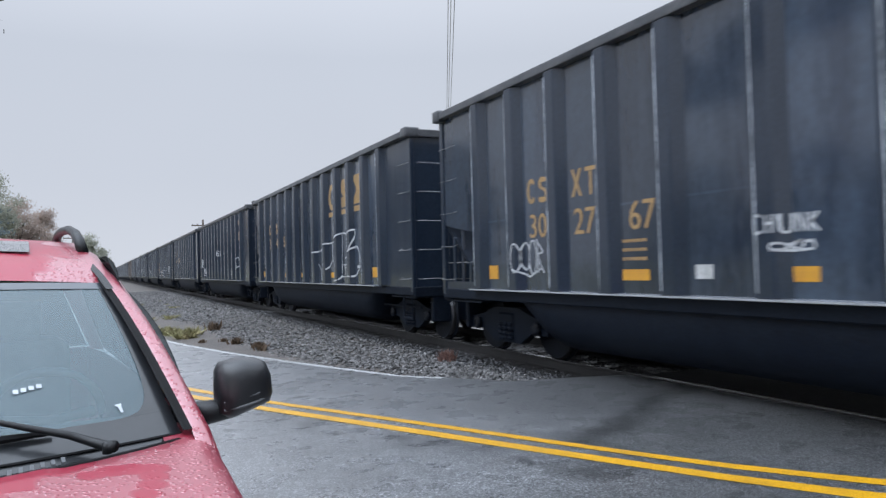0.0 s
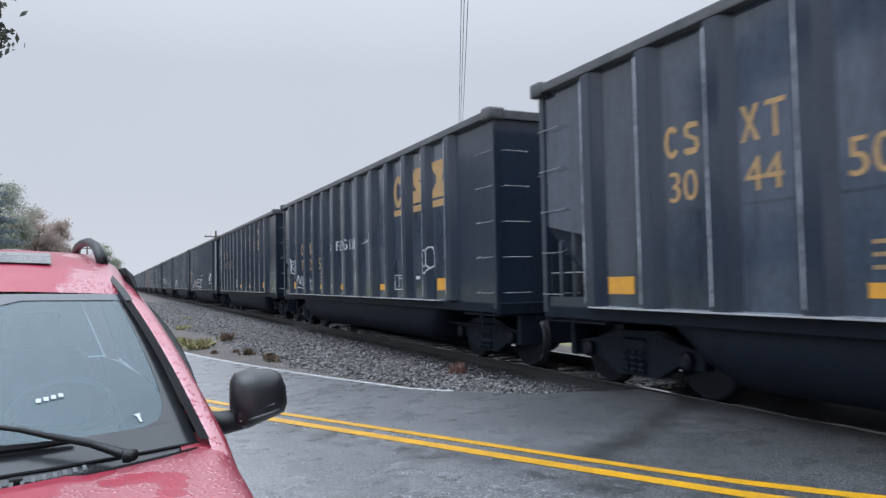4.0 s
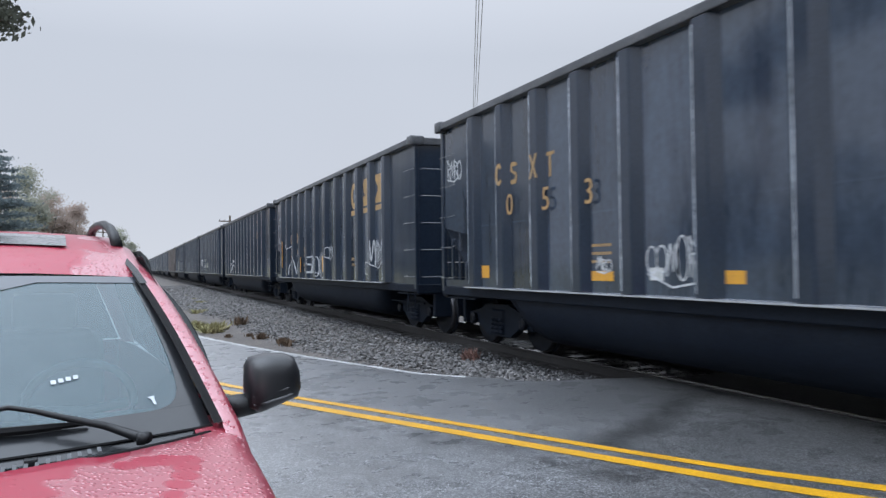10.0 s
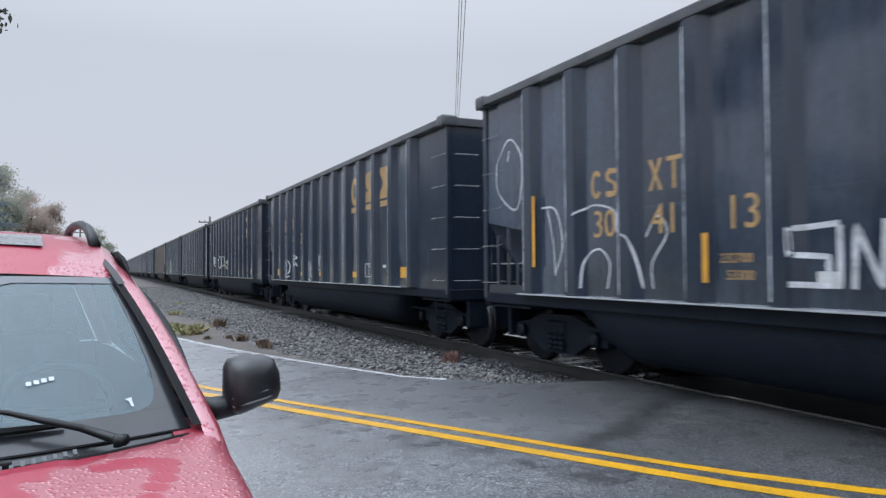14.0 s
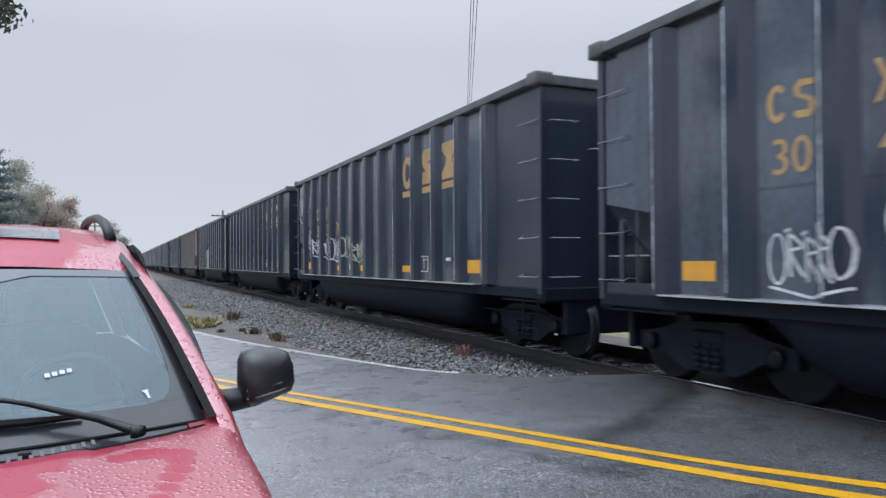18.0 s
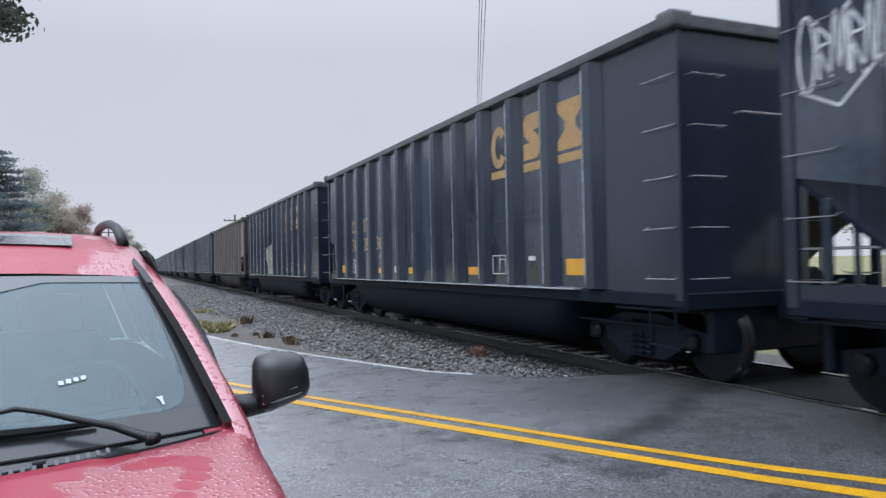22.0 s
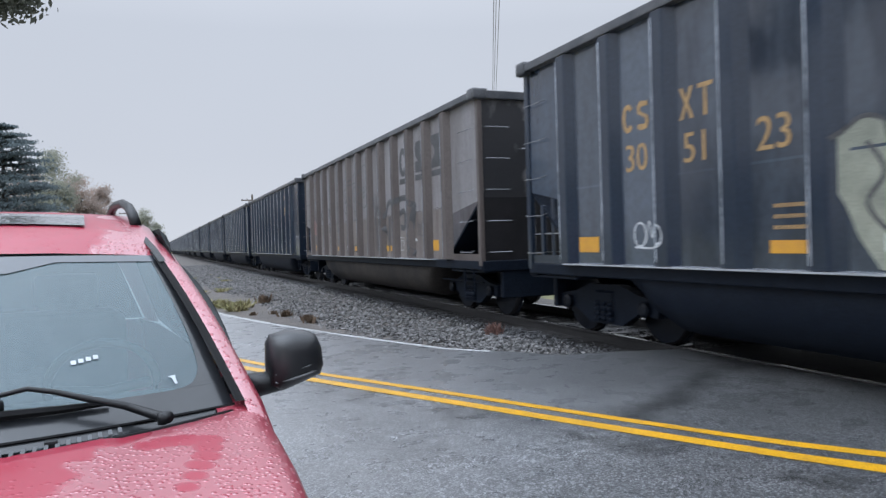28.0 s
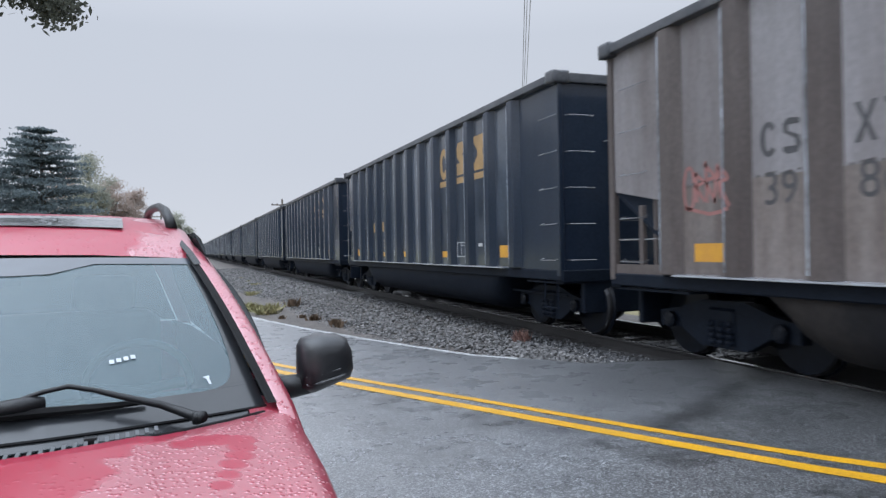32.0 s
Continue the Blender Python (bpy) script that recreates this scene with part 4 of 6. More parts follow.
    for y, lift in ((-5.3, 1.0), (-5.0, 0.55), (-4.75, 0.2), (-4.5, 0.04), (-4.2, 0), (4.2, 0), (4.5, 0.04), (4.75, 0.2), (5.0, 0.55), (5.3, 1.0)):
        rows.append([(x, y, z + (SILL - 0.05 - z) * lift) for x, z in full])
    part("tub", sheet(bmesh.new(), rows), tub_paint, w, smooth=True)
    part("floor_sheet", box(bmesh.new(), -HP, HP, -6.2, 6.2, SILL - 0.04, SILL), M["under"], w)
    # brake gear
    part("brake_cylinder", lathe(bmesh.new(), [(-7.2, 0.02), (-7.19, 0.13), (-6.75, 0.13), (-6.72, 0.03)], "y", 12, (0.7, 0, SILL + 0.1)), M["under"], w)
    part("brake_rod", tube(bmesh.new(), [(-1.2, -7.0, 0.62), (-1.2, -5.0, 0.62)], 0.02, 5), M["under"], w)
    return w


# markings
def text_mesh(txt, size):
    cu = bpy.data.curves.new("t", "FONT")
    cu.body, cu.size, cu.extrude, cu.align_x = txt, size, 0.0015, "CENTER"
    cu.resolution_u = 3
    ob = bpy.data.objects.new("t", cu)
    scene.collection.objects.link(ob)
    me = bpy.data.meshes.new_from_object(ob.evaluated_get(bpy.context.evaluated_depsgraph_get()))
    bpy.data.objects.remove(ob)
    return me


SIDE = Matrix(((0, 0, -1, 0), (-1, 0, 0, 0), (0, 1, 0, 0), (0, 0, 0, 1)))


def lettering(w, txt, u, z, size, material, name="number", narrow=1.0):
    """Painted characters on the side that faces the road, centred on u, standing on z."""
    me = text_mesh(txt, size)
    ob = part(name, me, material, w)
    ob.matrix_basis = Matrix.Translation((-skin(u) - 0.004, u, z)) @ SIDE @ Matrix.Diagonal((narrow, 1, 1, 1))
    return ob


def patch(w, u0, u1, z0, z1, material, name="reflector", thick=0.004):
    x = -skin((u0 + u1) / 2)
    return part(name, box(bmesh.new(), x - thick, x + 0.001, u0, u1, z0, z1), material, w)


def plate(w, outline, u, z, sx, sz, material, name="emblem"):
    """A flat painted shape: outline in a unit square, to the right along -u."""
    x = -skin(u)
    bm = bmesh.new()
    prism(bm, [(u + sx / 2 - a * sx, z + b * sz) for a, b in outline], "x", x - 0.004, x + 0.001)
    return part(name, bm, material, w)


RING = [(0.5 + 0.5 * math.cos(a * math.tau / 20), 0.5 + 0.5 * math.sin(a * math.tau / 20)) for a in range(20)]


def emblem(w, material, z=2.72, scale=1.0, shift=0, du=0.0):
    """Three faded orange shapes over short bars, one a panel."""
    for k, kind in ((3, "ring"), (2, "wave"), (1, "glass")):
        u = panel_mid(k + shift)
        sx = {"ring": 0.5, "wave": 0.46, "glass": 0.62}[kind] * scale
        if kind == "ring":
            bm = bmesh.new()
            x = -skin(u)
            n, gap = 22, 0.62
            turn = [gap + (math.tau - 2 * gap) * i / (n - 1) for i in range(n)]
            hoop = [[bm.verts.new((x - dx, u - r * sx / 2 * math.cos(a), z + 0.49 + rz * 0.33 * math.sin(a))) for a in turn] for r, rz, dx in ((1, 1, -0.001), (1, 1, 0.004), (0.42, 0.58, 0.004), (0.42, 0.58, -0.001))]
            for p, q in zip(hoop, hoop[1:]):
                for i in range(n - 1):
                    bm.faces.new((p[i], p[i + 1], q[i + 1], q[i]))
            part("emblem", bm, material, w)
        elif kind == "wave":
            bm = bmesh.new()
            x = -skin(u)
            prism(bm, [(u - dy, z + 0.17 + dz) for dy, dz in ((-0.22, 0.0), (0.16, 0.0), (0.23, 0.1), (0.22, 0.3), (0.06, 0.42), (0.2, 0.42), (0.22, 0.66), (-0.14, 0.66), (-0.22, 0.56), (-0.2, 0.36), (-0.04, 0.24), (-0.22, 0.24))], "x", x - 0.004, x + 0.001)
            part("emblem", bm, material, w)
        else:
            plate(w, [(0, 0), (1, 0), (0.98, 0.2), (0.72, 0.42), (0.72, 0.58), (0.98, 0.8), (1, 1), (0, 1), (0.02, 0.8), (0.3, 0.58), (0.3, 0.42), (0.02, 0.2)], u, z + 0.17, sx, 0.66, material)
        patch(w, u - sx / 2, u + sx / 2, z, z + 0.12, material, "emblem_bar")


def bars(w, u, z, width, height, material, n=2, name="mark"):
    bm = bmesh.new()
    x = -skin(u)
    step = width / n
    for i in range(n):
        a = u - width / 2 + i * step
        box(bm, x - 0.004, x + 0.001, a + step * 0.14, a + step * 0.86, z, z + height)
    return part(name, bm, material, w)


def rounded(st):
    """The stroke eased into a flowing curve through its points."""
    out = []
    for i in range(len(st) - 1):
        p0, p1, p2, p3 = st[max(i - 1, 0)], st[i], st[i + 1], st[min(i + 2, len(st) - 1)]
        for k in range(5):
            t = k / 5
            out.append(tuple(0.5 * (2 * b + (c - a) * t + (2 * a - 5 * b + 4 * c - d) * t * t + (3 * b - a - 3 * c + d) * t ** 3) for a, b, c, d in zip(p0, p1, p2, p3)))
    return out + [st[-1]]


def scrawl(w, strokes, width, material, name="graffiti", curved=True):
    """Sprayed lines over panels and ribs: strokes of (u, z)."""
    for st in strokes:
        if curved and len(st) > 3:
            st = rounded(st)
        bm = bmesh.new()
        pts = []
        for (a, b), (c, d) in zip(st, st[1:]):
            n = max(1, int(math.hypot(c - a, d - b) / 0.045))
            pts += [(a + (c - a) * i / n, b + (d - b) * i / n) for i in range(n)]
        pts.append(st[-1])
        prev = None
        for i, (a, b) in enumerate(pts):
            p, q = pts[max(i - 1, 0)], pts[min(i + 1, len(pts) - 1)]
            L = math.hypot(q[0] - p[0], q[1] - p[1]) or 1
            nu, nz = -(q[1] - p[1]) / L * width / 2, (q[0] - p[0]) / L * width / 2
            pair = [bm.verts.new((-skin(a + nu) - 0.005, a + nu, b + nz)), bm.verts.new((-skin(a - nu) - 0.005, a - nu, b - nz))]
            if prev:
                bm.faces.new((prev[0], prev[1], pair[1], pair[0]))
            prev = pair
        part(name, bm, material, w)


def stroke_text(txt, u, z, h, slant=0.0):
    """Hand-drawn capitals as strokes, running to the right along -u."""
    G = {"C": [[(0.9, 0.9), (0.4, 1), (0.05, 0.6), (0.1, 0.15), (0.5, 0), (0.95, 0.12)]], "H": [[(0.1, 0), (0.15, 1)], [(0.85, 0), (0.9, 1)], [(0.1, 0.5), (0.9, 0.55)]],
         "U": [[(0.05, 1), (0.1, 0.2), (0.45, 0), (0.85, 0.2), (0.9, 1)]], "N": [[(0.05, 0), (0.1, 1), (0.85, 0.05), (0.9, 1)]], "K": [[(0.1, 0), (0.15, 1)], [(0.9, 1), (0.15, 0.5), (0.95, 0)]],
         "F": [[(0.1, 0), (0.1, 1), (0.8, 1)], [(0.1, 0.55), (0.65, 0.55)]], "I": [[(0.5, 0), (0.5, 1)], [(0.2, 1), (0.8, 1)], [(0.2, 0), (0.8, 0)]], "S": [[(0.9, 0.9), (0.4, 1), (0.1, 0.75), (0.5, 0.5), (0.9, 0.25), (0.5, 0), (0.05, 0.1)]],
         "G": [[(0.9, 0.9), (0.4, 1), (0.05, 0.5), (0.4, 0), (0.9, 0.1), (0.9, 0.45), (0.55, 0.45)]], "L": [[(0.1, 1), (0.1, 0), (0.8, 0)]], "E": [[(0.85, 1), (0.1, 1), (0.1, 0), (0.9, 0)], [(0.1, 0.5), (0.7, 0.5)]], " ": []}
    out = []
    for i, ch in enumerate(txt):
        for s in G[ch]:
            out.append([(u - (i * 0.95 + a * 0.7) * h * 0.8 - slant * b * h, z + b * h) for a, b in s])
    return out


def squiggle(seed, u0, u1, z0, z1):
    """Loose looping tag strokes in a box."""
    r = random.Random(seed)
    out = []
    m = max(3, int(abs(u1 - u0) / 0.15))
    for i in range(m):
        a = u0 + (u1 - u0) * (i + 0.5) / m
        wd = abs(u1 - u0) / m
        lo, hi = z0 + (z1 - z0) * r.uniform(0.0, 0.2), z0 + (z1 - z0) * r.uniform(0.75, 1.0)
        style = r.random()
        if style < 0.4:    # a looped letter
            c, h = (lo + hi) / 2, (hi - lo) / 2
            out.append([(a - wd * 0.55 * math.cos(k * 0.9 + style), c + h * math.sin(k * 0.9 + style)) for k in range(8)])
        elif style < 0.75:    # an upright with an arm
            out.append([(a + wd * 0.3, hi), (a + wd * 0.2, lo)])
            out.append([(a + wd * 0.5, hi - 0.02), (a - wd * 0.5, (lo + hi) / 2 + 0.05), (a + wd * 0.2, (lo + hi) / 2), (a - wd * 0.6, lo)])
        else:    # a zigzag
            out.append([(a + wd * 0.5, lo), (a + wd * 0.15, hi), (a - wd * 0.1, lo + 0.05), (a - wd * 0.4, hi), (a - wd * 0.6, lo)])
    out.append([(u0, z0 + (z1 - z0) * r.uniform(0.0, 0.2)), ((u0 + u1) / 2, z0 - (z1 - z0) * r.uniform(0.0, 0.15)), (u1, z0 + (z1 - z0) * r.uniform(0.0, 0.3))])
    return out


def hollow(gap, thick):
    """A broken oval band in a unit square."""
    out = [gap + (math.tau - 2 * gap) * k / 17 for k in range(18)]
    return [(0.5 + 0.5 * math.cos(a), 0.5 + 0.5 * math.sin(a)) for a in out] + [(0.5 + (0.5 - thick) * math.cos(a), 0.5 + (0.5 - thick * 0.62) * math.sin(a)) for a in out[::-1]]


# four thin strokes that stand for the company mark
MARK_SHAPES = (hollow(0.7, 0.26), [(0.0, 0.1), (0.25, 0.0), (0.8, 0.02), (1.0, 0.24), (0.9, 0.48), (0.3, 0.64), (0.3, 0.8), (0.95, 0.8), (0.9, 0.95), (0.3, 1.0), (0.02, 0.84), (0.06, 0.6), (0.72, 0.4), (0.74, 0.2), (0.05, 0.22)],
               [(0.0, 0.0), (0.24, 0.0), (0.5, 0.4), (0.76, 0.0), (1.0, 0.0), (0.62, 0.5), (1.0, 1.0), (0.76, 1.0), (0.5, 0.62), (0.24, 1.0), (0.0, 1.0), (0.38, 0.5)], [(0.4, 0.0), (0.6, 0.0), (0.6, 0.86), (1.0, 0.86), (1.0, 1.0), (0.0, 1.0), (0.0, 0.86), (0.4, 0.86)])


def reporting_marks(w, digits, material, z=2.3, size=0.46, du=0.0):
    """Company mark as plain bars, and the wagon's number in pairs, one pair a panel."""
    for i, dg in enumerate(digits):
        u = panel_mid(RIBS - 3 - i) + (0.02 if RIBS == 13 and RIB_AT is RIBS_B else -0.04) + du
        zz = z - 0.54
        lettering(w, dg, u, zz, size, material, narrow=0.95)
        if i < 2:
            for side, outline in zip((0.14, -0.14), MARK_SHAPES[2 * i:2 * i + 2]):
                plate(w, outline, u + side, z - 0.08, 0.21, 0.34, material, "company_mark")


def load_marks(w, faded, du=0.0, amber=True, prints=True):
    """Amber reflectors along the sill, the framed data panel and its lines of small print as bars."""
    for u0, u1, z0, z1, near in ((-5.66, -5.2, 1.215, 1.43, 1), (-2.6, -2.14, 1.2, 1.33, 1), (0.36, 0.82, 1.2, 1.33, 0), (2.37, 2.84, 1.2, 1.32, 0), (5.6, 6.05, 1.2, 1.4, 0)):
        if amber:
            patch(w, u0 + du * near, u1 + du * near, z0, z1, M["amber"])
    fr = bmesh.new()
    x = -HP
    for u0, u1, z0, z1 in ((-3.5, -3.05, 1.5, 1.516), (-3.5, -3.05, 1.214, 1.23), (-3.5, -3.482, 1.214, 1.51), (-3.068, -3.05, 1.214, 1.51), (-3.3, -3.285, 1.26, 1.5), (-3.5, -3.3, 1.44, 1.452)):
        box(fr, x - 0.004, x + 0.001, u0 + du, u1 + du, z0, z1)
    part("data_panel", fr, M["white_mark"], w)
    bars(w, 1.6, 1.22, 0.3, 0.14, M["white_mark"], 1, "notice")
    bars(w, -4.3, 1.42, 0.26, 0.06, M["white_mark"], 1, "notice")
    for i in range(3 if prints else 0):
        bars(w, 2.6, 1.42 + i * 0.1, 0.4, 0.035, faded, 6, "small_print")


# ---- the train: one wagon built in black, one in grey, then set along the track ----
TRAIN_X = TRACK_X
FIRST, LAST, GREY = -7, 22, 3


PACE = ((0, 0.0), (0.5, -0.04), (1, -0.08), (1.5, -0.17), (2, -0.22), (3, -0.23), (3.5, -0.25), (5.5, -0.28), (7, -0.31), (8, -0.4), (9, -0.5), (9.5, -0.62), (10, -0.7), (10.5, -0.69), (11, -0.65), (12, -0.6), (13, -0.59), (14, -0.52), (17, -0.55), (18, -0.62), (20, -0.63), (21, -0.68), (22, -0.58), (23, -0.36), (24, -0.18), (24.5, -0.02), (25, 0.1), (25.5, 0.13), (27.5, 0.13), (28, 0.14), (29, 0.14), (30, 0.12), (31, 0.16), (32, 0.3))


def travelled(t):
    """Metres that the train has gone at t seconds: a steady run with small surges."""
    return 4.6758 * t - lerp_table(PACE, t)


def wagon_pose(n, t):
    slack = 0.65 if n == GREY else 0.95 if n == 4 else 1.15 if n > 4 else 0.0
    return pose(TRAIN_X, 100.62 + PITCH * n + slack - travelled(t), RAIL_Z)


wagons = {}
for kind in (-6, 0):
    ribs_for(kind)
    black = make_wagon("coal_wagon", M["panel_paint"], M["black_paint"], M["under"], M["black_paint"], "wet black steel bathtub coal wagon, ribbed sides, on the track")
    black.matrix_basis = wagon_pose(kind, 0)
    wagons[kind] = black
    for n in (-3, -2) if kind == -6 else [n for n in range(FIRST, LAST + 1) if n not in (-6, -3, -2, 0, GREY)]:
        wagons[n] = copy_thing(black, wagon_pose(n, 0))
NUMBERS = {-6: ("30", "27", "67"), -5: ("30", "44", "50"), -4: ("30", "29", "51"), -3: ("30", "35", "13"), -2: ("30", "41", "13"), -1: ("30", "47", "21"), 0: ("30", "27", "78"), 1: ("30", "28", "36"), 2: ("30", "51", "23"), 3: ("39", "86", "14")}
NEAR_SHIFT = {-3: 0.38, -2: -0.92, 0: 0.12}
HIGH_MARKS = (-5, -3, -1, 0, 2)


def mark_wagon(n):
    ribs_for(n)
    w = wagons[n]
    ink = M["dark_mark"] if n == GREY else M["orange"]
    if -7 <= n <= 8:
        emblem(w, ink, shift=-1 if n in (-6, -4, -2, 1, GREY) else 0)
        load_marks(w, M["dark_mark"] if n == GREY else M["orange"], NEAR_SHIFT.get(n, 0.0), n != -2, n not in (-2, 1))
    if n in NUMBERS:
        reporting_marks(w, NUMBERS[n], ink, 2.7 if n in HIGH_MARKS else 2.3, du=0.4 if n == -3 else -0.08 if n == -1 else 0.0)
    elif n <= 8:
        for k in (9, 10):
            bars(w, panel_mid(k - 1), 1.9, 0.42, 0.27, ink, 2, "company_mark")


for n in (-1, 0, 2, 4, 7):
    for o in wagons[n].children:
        if o.name.split(".")[0] in ("side_panel", "panel_seam"):
            o.material_slots[0].link = "OBJECT"
            o.material_slots[0].material = M["worn_panel"]
for n in sorted(wagons):
    mark_wagon(n)

# graffiti, wagon by wagon
W_ = M["white_spray"]


def tags(n, seed, boxes, width=0.022, material=None):
    ribs_for(n)
    st = []
    for i, b in enumerate(boxes):
        st += squiggle(seed + i, *b)
    scrawl(wagons[n], st, width, material or W_)


ribs_for(-6)
scrawl(wagons[-6], stroke_text("CHUNK", 0.92, 1.62, 0.16), 0.024, W_)
tags(-6, 3, [(5.05, 4.4, 1.27, 1.75), (0.75, 0.4, 1.47, 1.55)])
ribs_for(-5)
scrawl(wagons[-5], [[(-0.53, 1.87), (-1.2, 1.9), (-1.64, 2.04), (-2.32, 2.08), (-2.66, 2.15), (-3.14, 2.28), (-3.62, 2.2), (-4.08, 2.3), (-3.94, 1.92), (-3.8, 1.81), (-4.19, 1.92), (-4.39, 1.68), (-4.3, 1.38), (-4.04, 1.24), (-3.73, 1.25)],
                    [(-0.53, 1.87), (-0.56, 1.1)], [(-3.14, 2.28), (-3.1, 1.6), (-3.02, 1.2), (-2.69, 1.12)], [(-2.32, 2.08), (-2.31, 1.63), (-1.94, 1.41)], [(-2.31, 1.63), (-2.64, 1.52)], [(-1.02, 1.56), (-1.28, 1.4), (-1.28, 1.12)], [(-1.64, 2.04), (-1.6, 1.75)], [(-3.3, 1.66), (-3.65, 1.75)]], 0.035, W_)
ribs_for(-4)
scrawl(wagons[-4], stroke_text("FISH GLUE", 1.06, 2.2, 0.23), 0.026, W_)
scrawl(wagons[-4], [[(1.78, 2.28), (1.4, 2.34)], [(1.75, 2.4), (1.62, 2.3), (1.75, 2.22)], [(1.6, 2.4), (1.48, 2.32), (1.6, 2.22)], [(-1.0, 2.28), (-1.4, 2.33)], [(-1.2, 2.27), (-1.2, 2.38)]], 0.024, W_)
tags(-4, 11, [(5.2, 4.55, 1.25, 1.65), (4.05, 3.5, 1.2, 1.55), (6.2, 5.7, 1.7, 2.2), (-4.6, -5.1, 1.55, 2.05)])
tags(-3, 21, [(7.2, 6.6, 2.9, 3.35), (1.75, 0.95, 1.2, 1.7), (2.7, 2.4, 1.3, 1.5)])
ribs_for(-2)
scrawl(wagons[-2], [[(7.05, 2.94), (6.68, 3.27), (6.34, 2.93), (6.47, 2.24), (7.0, 2.52), (7.05, 2.94)], [(6.72, 2.95), (6.68, 3.1)], [(5.83, 2.2), (5.5, 2.15), (5.35, 1.7), (5.52, 1.32)], [(5.7, 2.2), (5.55, 1.7), (5.52, 1.3)], [(3.78, 1.73), (3.6, 1.95), (3.45, 1.76), (3.68, 1.45), (3.67, 1.17)], [(4.9, 1.15), (4.85, 1.5), (4.6, 1.62), (4.4, 1.45), (4.45, 1.15)], [(5.0, 2.05), (4.7, 2.15), (4.3, 2.05), (4.26, 1.81), (3.95, 1.7), (3.82, 1.17)]], 0.024, W_)
scrawl(wagons[-2], [[(1.5, 1.75), (1.91, 1.72), (1.9, 1.5), (1.6, 1.48), (1.6, 1.24), (1.9, 1.25)], [(1.5, 1.73), (1.5, 1.24)], [(1.38, 1.22), (1.36, 1.72), (1.15, 1.24), (1.12, 1.76)]], 0.05, W_, curved=False)
tags(-2, 31, [(0.76, -0.16, 1.12, 1.9), (-0.44, -0.95, 1.66, 2.05), (-4.63, -5.37, 1.4, 2.1)])
for u0, u1, z0, z1 in ((5.88, 6.0, 1.41, 2.37), (2.82, 2.95, 1.25, 1.73), (0.18, 0.3, 1.27, 1.74), (-2.41, -2.28, 1.27, 1.76), (-5.46, -5.37, 1.42, 2.38)):
    patch(wagons[-2], u0, u1, z0, z1, M["amber"])
lettering(wagons[-2], "232700", 2.55, 1.44, 0.13, M["orange"], "small_number")
lettering(wagons[-2], "53300", 2.5, 1.28, 0.13, M["orange"], "small_number")
lettering(wagons[-2], "EXH", -2.95, 1.56, 0.12, M["orange"], "small_print")
lettering(wagons[-2], "10-7 H 12-7", -3.1, 1.42, 0.1, M["orange"], "small_print")
tags(-1, 41, [(4.95, 4.1, 1.15, 1.75), (3.85, 3.1, 1.48, 2.0), (2.0, 1.2, 1.1, 1.65), (0.9, 0.3, 1.36, 1.85)], 0.026)
ribs_for(0)
scrawl(wagons[0], [[(6.0, 2.5), (6.0, 3.0), (5.75, 3.4), (5.5, 3.1), (5.4, 2.55), (5.7, 2.35)], [(5.8, 3.1), (5.78, 3.22)], [(5.62, 3.1), (5.6, 3.22)]], 0.026, W_)
tags(0, 51, [(7.25, 6.5, 2.75, 3.55), (6.05, 5.4, 1.8, 2.4), (5.2, 4.4, 1.58, 2.1), (4.1, 3.4, 1.56, 2.05), (3.2, 2.45, 1.46, 2.06)], 0.028)
tags(0, 57, [(2.2, 1.5, 1.55, 2.1), (1.2, 0.6, 1.4, 2.0)], 0.04, M["cream"])
tags(1, 61, [(5.0, 4.4, 1.2, 1.62)])
lettering(wagons[1], "257200", 2.6, 1.56, 0.12, M["orange"], "small_number")
lettering(wagons[1], "48600", 2.55, 1.41, 0.12, M["orange"], "small_number")
tags(2, 71, [(4.85, 4.25, 1.25, 1.58)])


def blob(w, outline, material, name="graffiti_fill"):
    """A sprayed fill lying on the panels: a closed outline of (u, z), clipped to the rows of the side."""
    bm = bmesh.new()
    us = sorted(p[0] for p in outline)
    n = int((us[-1] - us[0]) / 0.04)
    prev = None
    for i in range(n + 1):
        u = us[0] + (us[-1] - us[0]) * i / n
        zs = []
        for (a, b), (c, d) in zip(outline, outline[1:] + outline[:1]):
            if (a <= u < c) or (c <= u < a):
                zs.append(b + (d - b) * (u - a) / (c - a))
        if len(zs) < 2:
            prev = None
            continue
        x = -skin(u) - 0.0035
        pair = (bm.verts.new((x, u, min(zs))), bm.verts.new((x, u, max(zs))))
        if prev:
            bm.faces.new((prev[0], pair[0], pair[1], prev[1]))
        prev = pair
    return part(name, bm, material, w)


blob(wagons[2], [(2.12, 2.15), (1.9, 2.3), (1.7, 2.25), (1.62, 2.1), (1.2, 2.2), (0.95, 2.35), (0.6, 2.25), (0.45, 1.95), (0.5, 1.4), (0.62, 1.1), (1.75, 1.07), (1.95, 1.35), (2.1, 1.75)], M["cream"])
scrawl(wagons[2], [[(1.85, 2.1), (1.7, 1.85), (1.85, 1.6), (1.6, 1.35), (1.3, 1.5), (1.25, 1.8), (1.05, 1.6)], [(1.5, 2.0), (1.4, 1.7)], [(1.0, 2.15), (0.8, 1.9), (0.95, 1.4), (0.75, 1.2)], [(2.12, 2.15), (1.9, 2.3), (1.7, 2.25), (1.62, 2.1), (1.2, 2.2), (0.95, 2.35), (0.6, 2.25), (0.45, 1.95), (0.5, 1.4), (0.62, 1.1)]], 0.04, M["dark_mark"])

# the grey wagon is a longer kind with wider panels
HALF = 7.7
ribs_for(GREY)
